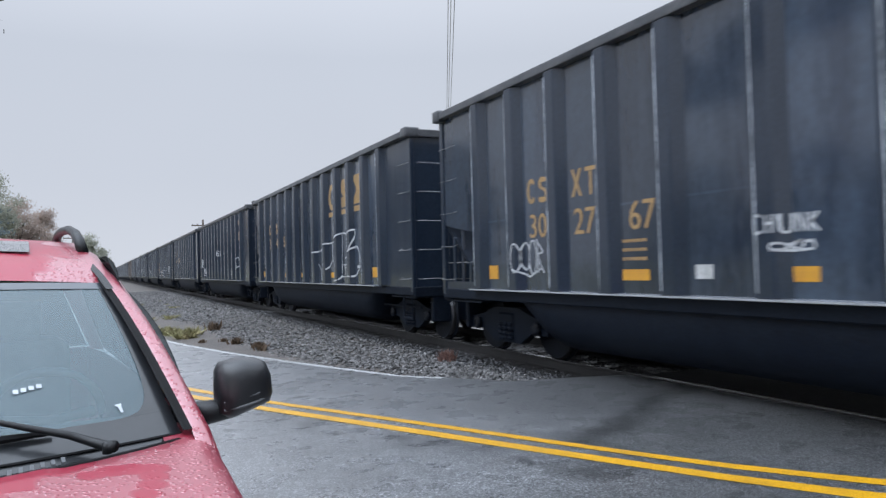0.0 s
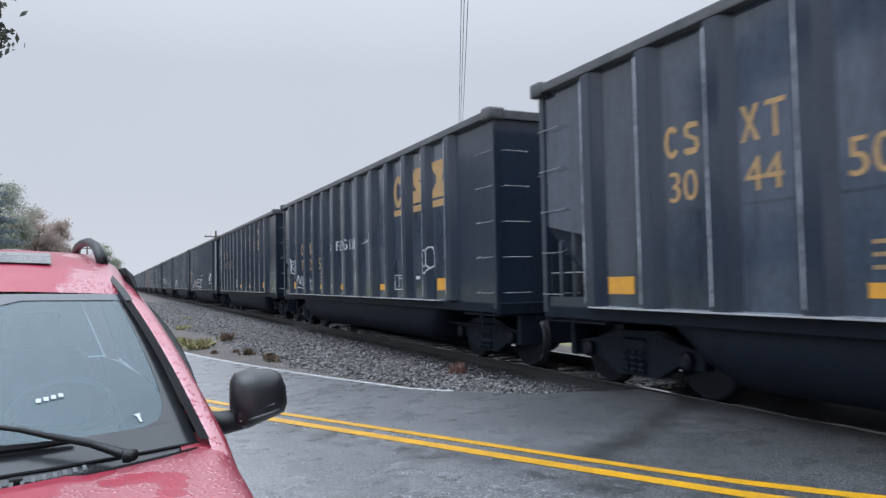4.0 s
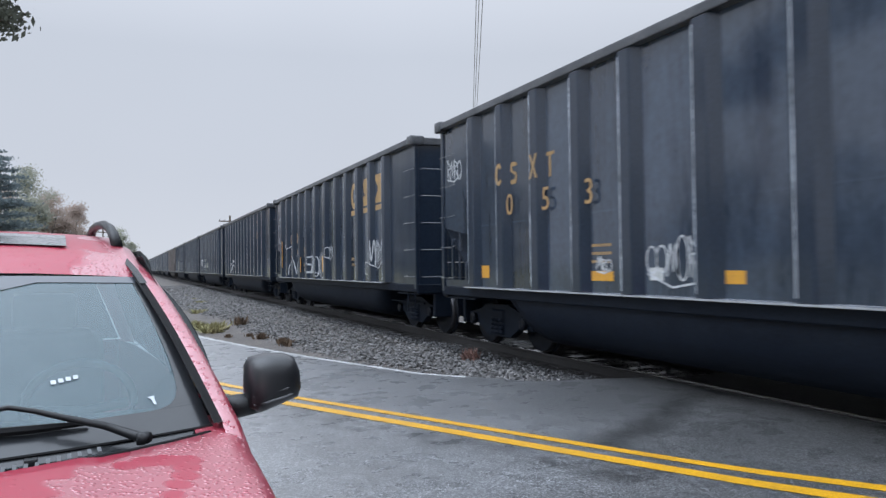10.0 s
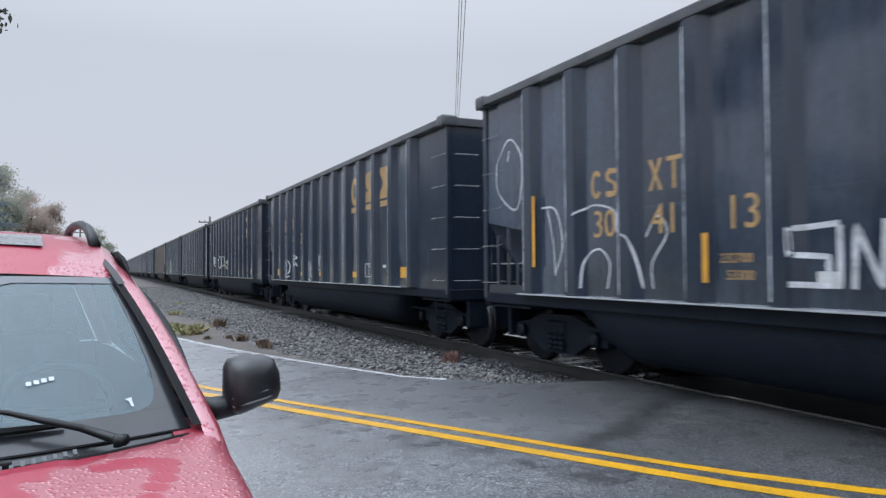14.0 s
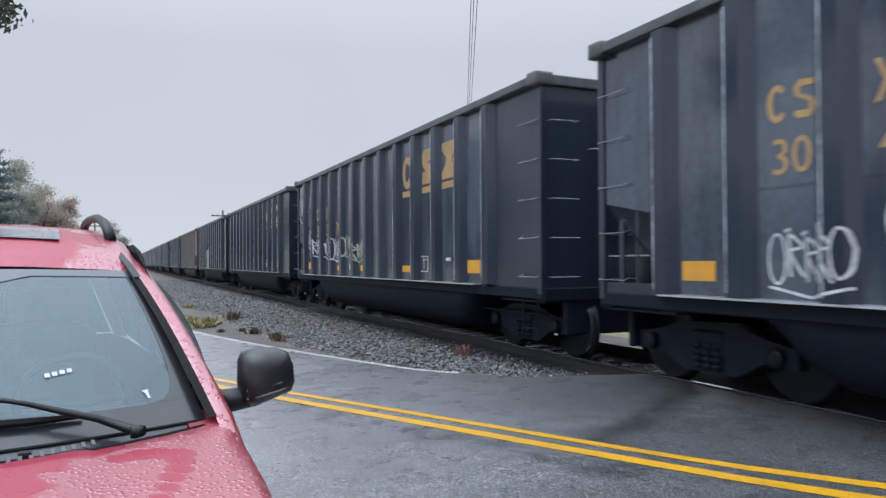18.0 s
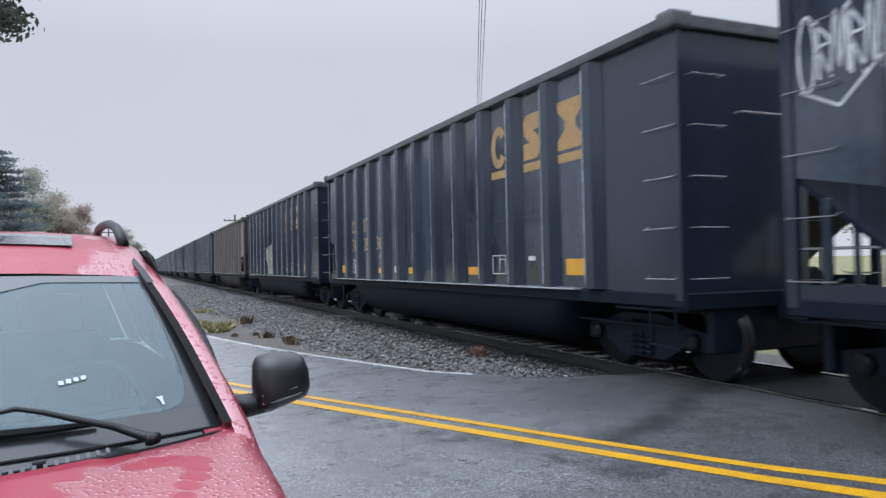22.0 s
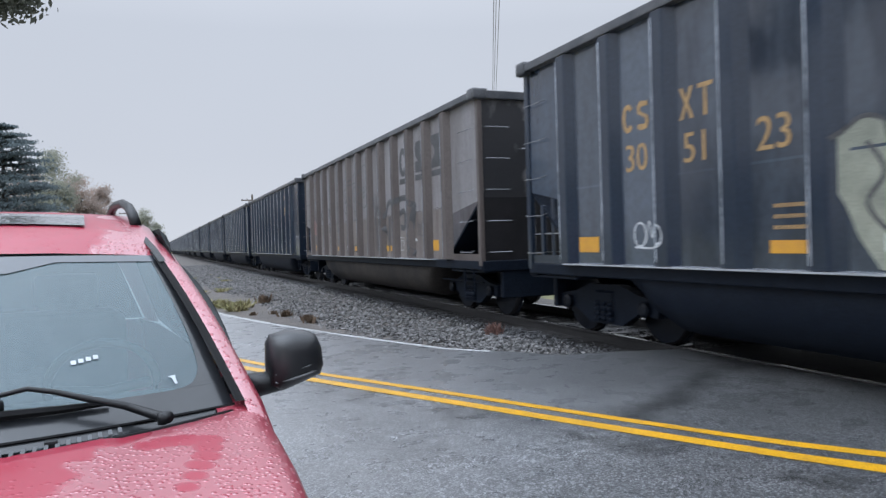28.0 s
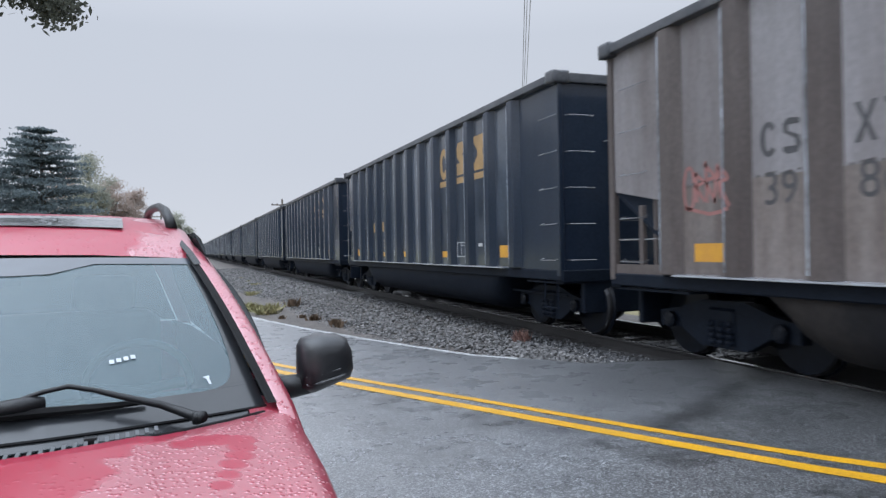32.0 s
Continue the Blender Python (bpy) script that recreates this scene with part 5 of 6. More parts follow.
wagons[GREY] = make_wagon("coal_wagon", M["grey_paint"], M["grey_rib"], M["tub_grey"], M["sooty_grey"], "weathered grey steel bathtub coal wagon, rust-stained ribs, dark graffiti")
wagons[GREY].matrix_basis = wagon_pose(GREY, 0)

mark_wagon(GREY)
# the grey wagon: thick dark letters, thin black loops, a rust-red smear
g = wagons[GREY]
stretched = lambda lines, k: [[(-1.3 + (u + 1.3) * k, z) for u, z in st] for st in lines]
scrawl(g, stretched([[(-1.45, 1.2), (-1.4, 1.7), (-1.3, 2.1), (-1.7, 2.35), (-2.05, 2.05), (-2.3, 2.35), (-2.7, 2.3), (-2.75, 1.7)], [(-1.5, 1.75), (-1.9, 1.95), (-2.2, 1.6)], [(-2.3, 1.2), (-2.35, 2.0)], [(-2.75, 2.25), (-3.1, 2.4), (-3.6, 2.35), (-3.75, 2.0), (-3.7, 1.4), (-4.0, 1.15)], [(-3.05, 2.05), (-3.35, 2.1), (-3.35, 1.75), (-3.1, 1.75)], [(-3.75, 2.3), (-4.0, 2.2), (-3.9, 1.7)]], 1.12), 0.13, M["dark_mark"], "graffiti")
scrawl(g, [[(2.04, 3.1), (1.84, 3.25), (1.53, 3.33), (1.35, 3.3), (1.36, 3.14), (1.62, 3.04), (1.93, 2.93), (1.92, 2.83), (1.76, 2.89), (1.69, 2.84), (1.82, 2.69), (1.76, 2.59), (1.65, 2.71), (1.49, 2.7), (1.43, 2.51), (1.5, 2.3), (1.84, 2.33), (2.02, 2.46)],
           [(0.31, 3.32), (0.58, 3.37), (0.87, 3.29), (1.07, 3.16), (1.1, 3.06), (0.94, 3.09), (0.59, 3.11), (0.31, 3.18)],
           [(1.1, 2.51), (0.91, 2.46), (0.78, 2.33), (0.56, 2.33), (0.39, 2.46), (0.32, 2.66), (0.34, 2.83), (0.45, 2.97), (0.65, 3.0), (0.83, 2.93), (0.93, 2.8), (0.84, 2.66), (0.72, 2.57), (0.64, 2.62), (0.66, 2.7), (0.78, 2.69)],
           [(1.05, 2.76), (1.0, 2.6)],
           [(-0.1, 2.83), (0.01, 2.98), (0.05, 3.15), (-0.06, 3.4), (-0.4, 3.5), (-0.62, 3.3), (-0.64, 3.0)],
           [(-0.1, 2.83), (0.02, 2.72), (0.02, 2.55), (-0.1, 2.41), (-0.26, 2.36), (-0.5, 2.45), (-0.67, 2.61), (-0.72, 2.77), (-0.71, 2.91), (-0.6, 3.05)],
           [(-0.1, 2.83), (-0.19, 2.9), (-0.3, 2.88), (-0.36, 2.8), (-0.32, 2.68), (-0.23, 2.64), (-0.17, 2.7), (-0.21, 2.77), (-0.29, 2.78)]], 0.024, M["dark_mark"])
for u0, u1, z0, z1 in ((0.4, 0.98, 1.16, 1.2), (0.4, 0.98, 1.335, 1.36), (0.4, 0.425, 1.2, 1.335), (0.955, 0.98, 1.2, 1.335)):
    patch(g, u0, u1, z0, z1, M["dark_mark"], "reflector_border")
for k in range(RIBS - 1):
    part("lower_side_sheet", soft_box(bmesh.new(), -HP - 0.003, -HP + 0.002, rib_y(k) + 0.12, rib_y(k + 1) - 0.12, SILL + 0.01, 2.05, 0.001, 1), M["rust_panel"], g, "rust-stained lower sheet")
tags(GREY, 81, [(-1.1, -1.5, 2.3, 2.65), (-4.45, -5.0, 1.55, 1.85)], 0.018, M["dark_mark"])
tags(GREY, 85, [(6.2, 5.4, 1.75, 2.3)], 0.04, M["red_spray"])
bm = bmesh.new()
for k in range(RIBS - 1):
    for i in range(6):
        lathe(bm, [(-HP - 0.012, 0.004), (-HP - 0.01, 0.012), (-HP, 0.016)], "x", 6, (0, rib_y(k) + 0.26 + i * 0.1, 2.07 - 0.01 * (i % 3)))
tagged(part("rivets", bm, M["grey_rib"], g), kind="stuff")


# ---- red car, parked with its nose to the camera ----
car = thing("car", "red sport utility vehicle parked on wet asphalt, beaded with rain", "car", pose(-0.657, 2.22, 0, 0, 0, 5))


def mirrored(rows):
    return [[(-x, y, z) for x, y, z in r] for r in rows]


def front_z(y):
    return lerp_table(((-1.18, 0.93), (-1.1, 0.985), (-0.9, 1.03), (-0.5, 1.075), (0.05, 1.115)), y)


def hood_rear(a):
    return -0.07 - 0.36 * (1 - a * a)


hood_rows = []
for u in (0, 0.03, 0.08, 0.18, 0.32, 0.48, 0.64, 0.8, 0.92, 0.985, 1.0):
    row = []
    for a in (-1, -0.95, -0.85, -0.75, -0.66, -0.6, -0.45, -0.3, -0.15, 0, 0.15, 0.3, 0.45, 0.6, 0.66, 0.75, 0.85, 0.95, 1):
        y = -1.16 + u * (hood_rear(a) + 1.16)
        half = lerp_table(((-1.16, 0.66), (-1.0, 0.74), (0, 0.80)), y)
        row.append((a * half, y, front_z(y) - 0.05 * a * a - 0.012 * smooth01((abs(a) - 0.58) / 0.1) - (0.012 if u == 1.0 else 0)))
    hood_rows.append(row)
part("hood", sheet(bmesh.new(), hood_rows), M["red"], car, smooth=True)
for s in (-1, 1):
    rows = []
    for y in (-1.18, -1.12, -1.0, -0.75, -0.5, -0.25, 0.0, 0.15):
        zc = front_z(min(y, 0.05)) - 0.063
        half = lerp_table(((-1.18, 0.65), (-1.0, 0.73), (0, 0.79), (0.15, 0.81)), y)
        out = lerp_table(((-1.18, 0.75), (-1.0, 0.855), (-0.6, 0.9), (-0.3, 0.925), (0.15, 0.952)), y)
        rows.append([(s * half, y, zc), (s * (half + (out - half) * 0.5), y, zc - 0.004), (s * (out - 0.05), y, zc - 0.008), (s * (out - 0.022), y, zc - 0.02), (s * (out - 0.005), y, zc - 0.05), (s * out, y, zc - 0.09), (s * (out + 0.01), y, 0.75), (s * out, y, 0.5), (s * (out - 0.05), y, 0.32)])
    part("fender", sheet(bmesh.new(), rows), M["red"], car, smooth=True)
    rows = []
    for y in (0.15, 0.5, 1.0, 1.5, 2.0, 2.6, 3.0, 3.15):
        out = lerp_table(((0.15, 0.952), (1.5, 0.94), (2.6, 0.90), (3.15, 0.82)), y)
        rows.append([(s * (out - 0.03), y, 1.06), (s * out, y, 1.0), (s * (out + 0.012), y, 0.75), (s * out, y, 0.5), (s * (out - 0.05), y, 0.32)])
    part("door_panel", sheet(bmesh.new(), rows), M["red"], car, smooth=True)
    # pillar, black seal and roof side
    foot, head = Vector((s * 0.922, -0.03, 1.05)), Vector((s * 0.762, 0.80, 1.512))
    rows, seal, gut = [], [], []
    for i in range(-1, 9):
        t = i / 8
        p = foot.lerp(head, t) + Vector((s * 0.0, -0.008, 0.026)) * math.sin(max(0, t) * math.pi)
        if t < 0:
            p = Vector((s * 0.925, -0.16, 0.985))
        inn = Vector((-s * 0.052, -0.005, 0.01))
        rows.append([p + inn, p + inn * 0.5 + Vector((s * 0.01, -0.012, 0.006)), p + Vector((s * 0.006, 0.01, 0)), p + Vector((s * 0.008, 0.05, -0.012)), p + Vector((s * -0.01, 0.09, -0.03))])
        if t >= 0:
            seal.append([p + inn + Vector((-s * 0.025, -0.002, 0.0)), p + inn + Vector((-s * 0.018, -0.005, 0.003)), p + inn + Vector((-s * 0.014, -0.002, 0.0)), p + inn + Vector((-s * 0.004, -0.004, 0.003)), p + inn + Vector((s * 0.003, -0.002, 0.0))])
    for y, z, x in ((0.95, 1.59, 0.735), (1.2, 1.655, 0.72), (1.6, 1.695, 0.705), (2.2, 1.705, 0.685), (2.8, 1.68, 0.665), (3.08, 1.64, 0.64)):
        p = Vector((s * x, y, z - 0.03))
        rows.append([p + Vector((-s * 0.06, 0, 0.022)), p + Vector((-s * 0.03, 0, 0.018)), p, p + Vector((s * 0.025, 0, -0.04)), p + Vector((s * 0.03, 0, -0.085))])
    part("pillar", sheet(bmesh.new(), rows), M["red"], car, smooth=True)
    part("windscreen_seal", sheet(bmesh.new(), seal), M["rubber"], car, "black rubber seal", smooth=True)
    gut = [[Vector(r[0]) + Vector((-s * 0.022, 0, 0.008)), Vector(r[0]) + Vector((s * 0.004, 0, 0.01))] for r in rows[8:]]
    part("roof_gutter_strip", sheet(bmesh.new(), gut), M["trim"], car, "black roof strip")
    # side windows with a smoked deflector
    for y0, y1 in ((0.42, 1.2), (1.2, 2.14), (2.14, 3.12)):
        rws = []
        for t in (0, 0.5, 1):
            lean = (1 - t) * 0.9 + t * 0.735
            a = 0.04 + 0.82 * t if y0 < 0.5 else y0
            rws.append([(s * lean, a + (y1 - a) * k / 4, 1.06 + t * 0.53) for k in range(5)])
        part("side_window", sheet(bmesh.new(), rws), M["side_glass"], car)
    for y in (1.2, 2.14, 3.06):
        part("door_pillar", sheet(bmesh.new(), [[(s * 0.905, y - 0.06, 1.05), (s * 0.905, y + 0.06, 1.05)], [(s * 0.738, y - 0.06, 1.6), (s * 0.738, y + 0.06, 1.6)]], 0.01), M["trim"], car)
    part("rear_pillar", sheet(bmesh.new(), [[(s * 0.906, 2.98, 1.03), (s * 0.9, 3.12, 1.03), (s * 0.845, 3.2, 1.03)], [(s * 0.82, 2.98, 1.34), (s * 0.81, 3.1, 1.34), (s * 0.72, 3.16, 1.34)], [(s * 0.735, 2.98, 1.61), (s * 0.72, 3.04, 1.62), (s * 0.58, 3.09, 1.65)]]), M["red"], car, smooth=True)
    rws = []
    for t in (0, 0.15, 0.3, 0.45, 0.6, 0.75, 0.9, 1.0):
        u = 0.3 + 0.72 * t
        p = foot.lerp(head, u) + Vector((0, -0.008, 0.026)) * math.sin(u * math.pi) + Vector((s * 0.0, 0.03, -0.008))
        wd = 0.05 * math.sin(math.pi * min(1, 0.15 + t * 0.75))
        rws.append([p, p + Vector((s * wd * 0.6, wd * 0.4, -0.002)), p + Vector((s * wd * 0.95, wd * 1.0, -0.012))])
    for y in (1.15, 1.5, 1.9, 2.1):
        p = Vector((s * (0.755), y, 1.62))
        rws.append([p, p + Vector((s * 0.03, 0, -0.03)), p + Vector((s * 0.045, 0, -0.07))])
    part("window_deflector", sheet(bmesh.new(), rws), M["side_glass"], car, "smoked window deflector", smooth=True)
    # roof rail
    bm = bmesh.new()
    tube(bm, [(s * 0.66, 1.12, 1.635), (s * 0.65, 1.16, 1.685), (s * 0.64, 1.24, 1.722), (s * 0.625, 1.42, 1.75), (s * 0.61, 1.7, 1.758), (s * 0.6, 1.88, 1.748), (s * 0.595, 1.96, 1.725), (s * 0.59, 2.0, 1.68)], [0.024, 0.023, 0.021, 0.02, 0.02, 0.021, 0.022, 0.024], 10)
    rl = part("roof_rail", bm, M["trim"], car, "black roof rail", smooth=True)
    # mirror
    rim = ((0.992, 1.06), (0.988, 1.13), (0.99, 1.2), (1.005, 1.228), (1.06, 1.24), (1.125, 1.236), (1.155, 1.222), (1.172, 1.18), (1.178, 1.115), (1.165, 1.082), (1.1, 1.06), (1.03, 1.038))
    bm = bmesh.new()
    loops = [[bm.verts.new((s * (1.085 + (x - 1.085) * k), y, 1.145 + (z - 1.145) * k + lift)) for x, z in rim] for y, k, lift in ((0.21, 0.97, 0), (0.18, 1.0, 0), (0.15, 0.985, 0), (0.122, 0.93, 0.001), (0.1, 0.8, 0.002), (0.087, 0.58, 0.003), (0.081, 0.3, 0.003))]
    for p, q in zip(loops, loops[1:]):
        for k in range(len(rim)):
            bm.faces.new((p[k], p[(k + 1) % len(rim)], q[(k + 1) % len(rim)], q[k]))
    bm.faces.new(loops[0])
    bm.faces.new(loops[-1])
    mr = part("mirror", bm, M["mirror_shell"], car, "black door mirror beaded with rain", smooth=True)
    part("mirror_arm", tube(bmesh.new(), [(s * 0.87, 0.27, 1.03), (s * 0.91, 0.24, 1.045), (s * 0.96, 0.2, 1.06), (s * 1.04, 0.16, 1.075)], [0.06, 0.05, 0.042, 0.035], 10), M["trim"], mr, smooth=True)
    part("mirror_base", soft_box(bmesh.new(), *sorted((s * 0.86, s * 0.94)), 0.2, 0.32, 0.99, 1.08, 0.025, 3), M["trim"], mr, smooth=True)
    for z in (1.102, 1.075):
        part("mirror_trim", tube(bmesh.new(), [(s * 1.005, 0.112, z), (s * 1.05, 0.088, z + 0.01), (s * 1.11, 0.084, z + 0.024), (s * 1.15, 0.104, z + 0.034)], 0.005, 5), M["dash"], mr)
    part("mirror_glass", box(bmesh.new(), *sorted((s * 1.0, s * 1.17)), 0.21, 0.214, 1.06, 1.22), M["lamp_glass"], mr)
    # wheels
    for y in (-0.62, 2.05):
        wh = part("wheel", lathe(bmesh.new(), [(s * 0.66, 0.2), (s * 0.67, 0.33), (s * 0.70, 0.36), (s * 0.85, 0.36), (s * 0.88, 0.33), (s * 0.88, 0.22)], "x", 28, (0, y, 0.36)), M["rubber"], car, "black tyre on a silver rim", smooth=True)
        part("rim", lathe(bmesh.new(), [(s * 0.8, 0.02), (s * 0.85, 0.05), (s * 0.83, 0.12), (s * 0.87, 0.22), (s * 0.84, 0.22)], "x", 20, (0, y, 0.36)), M["alloy"], wh)
    part("headlight", lathe(bmesh.new(), [(-1.2, 0.01), (-1.19, 0.07), (-1.15, 0.095), (-1.05, 0.1)], "y", 16, (s * 0.58, 0, 0.78)), M["lamp_glass"], car, "round clear headlight")
    st = bmesh.new()
    soft_box(st, s * 0.38 - 0.25, s * 0.38 + 0.25, 0.9, 1.4, 0.55, 0.75, 0.05, 3)
    soft_box(st, s * 0.38 - 0.24, s * 0.38 + 0.24, 1.32, 1.5, 0.7, 1.25, 0.06, 3)
    seat = part("front_seat", st, M["seat"], car, "grey cloth front seat", smooth=True)
    part("headrest", soft_box(bmesh.new(), s * 0.38 - 0.13, s * 0.38 + 0.13, 1.38, 1.48, 1.27, 1.43, 0.04, 3), M["seat"], seat, smooth=True)

# roof skin, windscreen, cowl
rows = []
for y, z, x in ((0.80, 1.522, 0.71), (0.86, 1.565, 0.705), (0.95, 1.61, 0.69), (1.2, 1.676, 0.67), (1.6, 1.715, 0.65), (2.2, 1.725, 0.63), (2.8, 1.70, 0.6), (3.08, 1.66, 0.585)):
    rows.append([(a * x, y - (0.1 * (1 - a * a) if y < 0.9 else 0.06 * (1 - a * a) if y < 1 else 0), z + 0.012 - 0.03 * a * a) for a in (-1, -0.8, -0.5, 0, 0.5, 0.8, 1)])
part("roof", sheet(bmesh.new(), rows), M["red"], car, smooth=True)
part("sunroof", sheet(bmesh.new(), [[(a * 0.46, y, z + 0.012 - 0.012 * a * a) for a in (-1, -0.5, 0, 0.5, 1)] for y, z in ((0.99, 1.637), (1.06, 1.652), (1.16, 1.675), (1.3, 1.692))]), M["sunroof"], car, "grey glass sunroof beaded with rain")
for x in (0.295, 0.05):
    part("roof_rack_pad", soft_box(bmesh.new(), x - 0.05, x + 0.05, 2.22, 2.34, 1.725, 1.752, 0.01, 2), M["alloy"], car, "grey roof rack pad")
def glass_point(a, t, lift=0.0):
    x = a * (0.85 + (0.705 - 0.85) * t)
    return (x, -0.02 + 0.81 * t - (0.22 - 0.12 * t) * (1 - a * a) - lift * 0.5, 1.04 + 0.48 * t + 0.03 * math.sin(t * math.pi) - 0.015 * a * a + lift)


rows = []
for i in range(13):
    t = i / 12
    row = []
    for a in (-1, -0.95, -0.85, -0.7, -0.55, -0.4, -0.2, 0, 0.2, 0.4, 0.55, 0.7, 0.85, 0.95, 1):
        row.append(glass_point(a, t))
    rows.append(row)
ws = part("windscreen", sheet(bmesh.new(), rows), M["windscreen"], car, "wet windscreen reflecting the sky", smooth=True)
ws.visible_shadow = False
A_ROW = (-1, -0.85, -0.7, -0.5, -0.3, -0.15, 0, 0.15, 0.3, 0.5, 0.7, 0.85, 1)
part("windscreen_band", sheet(bmesh.new(), [[glass_point(a, 0.935 - 0.095 * smooth01((0.42 - abs(a)) / 0.15), 0.003) for a in A_ROW], [glass_point(a, 0.995, 0.003) for a in A_ROW]]), M["shade_band"], ws, "dark dotted upper glass border")
part("windscreen_frit", sheet(bmesh.new(), [[glass_point(a, 0.0, 0.003) for a in A_ROW], [glass_point(a, 0.06, 0.003) for a in A_ROW], [glass_point(a, 0.13, 0.003) for a in A_ROW]]), M["frit"], ws, "black lower glass border")
for s in (-1, 1):
    edge = []
    for t in (0.13, 0.135, 0.15, 0.18, 0.22, 0.3, 0.38, 0.5, 0.7, 0.94):
        inner = lerp_table(((0.13, 0.8), (0.135, 0.845), (0.15, 0.885), (0.18, 0.912), (0.22, 0.93), (0.3, 0.942), (0.38, 0.948), (0.94, 0.96)), t)
        edge.append([glass_point(s * inner, t, 0.003), glass_point(s * 1.0, t, 0.003)])
    part("windscreen_side_frit", sheet(bmesh.new(), edge), M["frit"], ws, "black side glass border")
cw = []
for k in (0, 0.25, 0.6, 0.85, 1.0):
    cw.append([(a * 0.85, glass_point(a, 0)[1] + 0.015 + k * (hood_rear(a) - glass_point(a, 0)[1] - 0.03), 1.04 - 0.015 * a * a + (-0.004, -0.012, 0.004, 0.014, 0.0)[(0, 0.25, 0.6, 0.85, 1.0).index(k)]) for a in A_ROW])
cowl = part("cowl", sheet(bmesh.new(), cw), M["trim"], car, "black plastic cowl panel", smooth=True)
for i in range(44):
    x = -0.5 + i * 0.0235
    y = hood_rear(x / 0.8)
    part("cowl_slot", box(bmesh.new(), x, x + 0.009, y + 0.02, y + 0.075, 1.052, 1.068), M["dash"], cowl)
part("cowl_seal", tube(bmesh.new(), [(a * 0.83, hood_rear(a) + 0.012, front_z(hood_rear(a)) - 0.055 * a * a - 0.014) for a in A_ROW], 0.008, 6), M["rubber"], cowl, "black rubber hood seal")
part("glass_moulding", tube(bmesh.new(), [(glass_point(a, 0.03)[0], glass_point(a, 0.03)[1] - 0.004, glass_point(a, 0.03)[2] + 0.004) for a in A_ROW], 0.005, 5), M["rubber"], ws, "black rubber glass moulding")
for sh, turn in ((0.0, 0.0), (-0.56, 0.02)):
    def on(x, t, lift):
        p = glass_point((x + sh) / 0.82, t, lift)
        return p
    bm = bmesh.new()
    tube(bm, [(0.64 + sh, on(0.62, 0, 0)[1] - 0.06, 1.07), on(0.60, 0.0, 0.035), on(0.52, 0.055, 0.04), on(0.43, 0.1, 0.042), on(0.36, 0.135, 0.045), on(0.30, 0.155, 0.048), on(0.24, 0.15, 0.042), on(0.17, 0.135, 0.03)], [0.017, 0.015, 0.011, 0.009, 0.0075, 0.007, 0.007, 0.0075], 8)
    wp = part("wiper", bm, M["trim"], car, "black windscreen wiper", smooth=True)
    part("wiper_blade", tube(bmesh.new(), [on(0.49, 0.105, 0.014), on(0.36, 0.105, 0.016), on(0.2, 0.11, 0.018), on(0.0, 0.11, 0.016), on(-0.1, 0.1, 0.014)], [0.007, 0.012, 0.014, 0.012, 0.007], 6), M["rubber"], wp)
    part("wiper_clip", tube(bmesh.new(), [on(0.245, 0.132, 0.026), on(0.2, 0.125, 0.028), on(0.12, 0.12, 0.026)], [0.015, 0.024, 0.02], 8), M["trim"], wp, smooth=True)
    part("wiper_pivot", lathe(bmesh.new(), [(-0.02, 0.001), (-0.02, 0.013), (0.01, 0.014), (0.014, 0.001)], "z", 12, (0.625 + sh, on(0.62, 0, 0)[1] - 0.045, 1.07)), M["trim"], wp, smooth=True)
part("washer_nozzle", soft_box(bmesh.new(), 0.345, 0.375, hood_rear(0.45) + 0.06, hood_rear(0.45) + 0.09, 1.05, 1.075, 0.006, 2), M["trim"], cowl)
part("dashboard", soft_box(bmesh.new(), -0.76, 0.76, 0.02, 0.55, 0.8, 1.03, 0.07, 3), M["dash"], car, smooth=True)
bm = bmesh.new()
ring = [(0.5 + 0.185 * math.cos(k * math.tau / 20), 0.68 - 0.07 * math.sin(k * math.tau / 20), 1.03 + 0.17 * math.sin(k * math.tau / 20)) for k in range(21)]
tube(bm, ring, 0.017, 6)
tube(bm, [(0.34, 0.68, 1.03), (0.5, 0.62, 1.02), (0.66, 0.68, 1.03)], 0.02, 6)
part("steering_wheel", bm, M["dash"], car, "dark grey steering wheel", smooth=True)
part("rear_view_mirror", soft_box(bmesh.new(), -0.12, 0.12, 0.66, 0.69, 1.42, 1.48, 0.015, 2), M["trim"], car)
part("rear_seat", soft_box(bmesh.new(), -0.62, 0.62, 2.0, 2.2, 0.55, 1.22, 0.07, 3), M["seat"], car, "grey cloth rear seat", smooth=True)
part("tailgate", sheet(bmesh.new(), [[(-0.82, 3.15, 0.32), (0, 3.2, 0.32), (0.82, 3.15, 0.32)], [(-0.85, 3.18, 1.05), (0, 3.24, 1.05), (0.85, 3.18, 1.05)]], 0.02), M["red"], car)
part("rear_window", sheet(bmesh.new(), [[(-0.82, 3.18, 1.06), (0, 3.24, 1.06), (0.82, 3.18, 1.06)], [(-0.6, 3.08, 1.63), (0, 3.1, 1.65), (0.6, 3.08, 1.63)]]), M["side_glass"], car, "tinted rear window")
part("headliner", sheet(bmesh.new(), [[(a * x, y, z - 0.035 - 0.03 * a * a) for a in (-1, -0.5, 0, 0.5, 1)] for y, z, x in ((0.95, 1.6, 0.66), (1.2, 1.66, 0.64), (1.6, 1.7, 0.62), (2.2, 1.71, 0.6), (2.8, 1.685, 0.57), (3.05, 1.65, 0.55))]), M["liner"], car, "pale grey headliner")
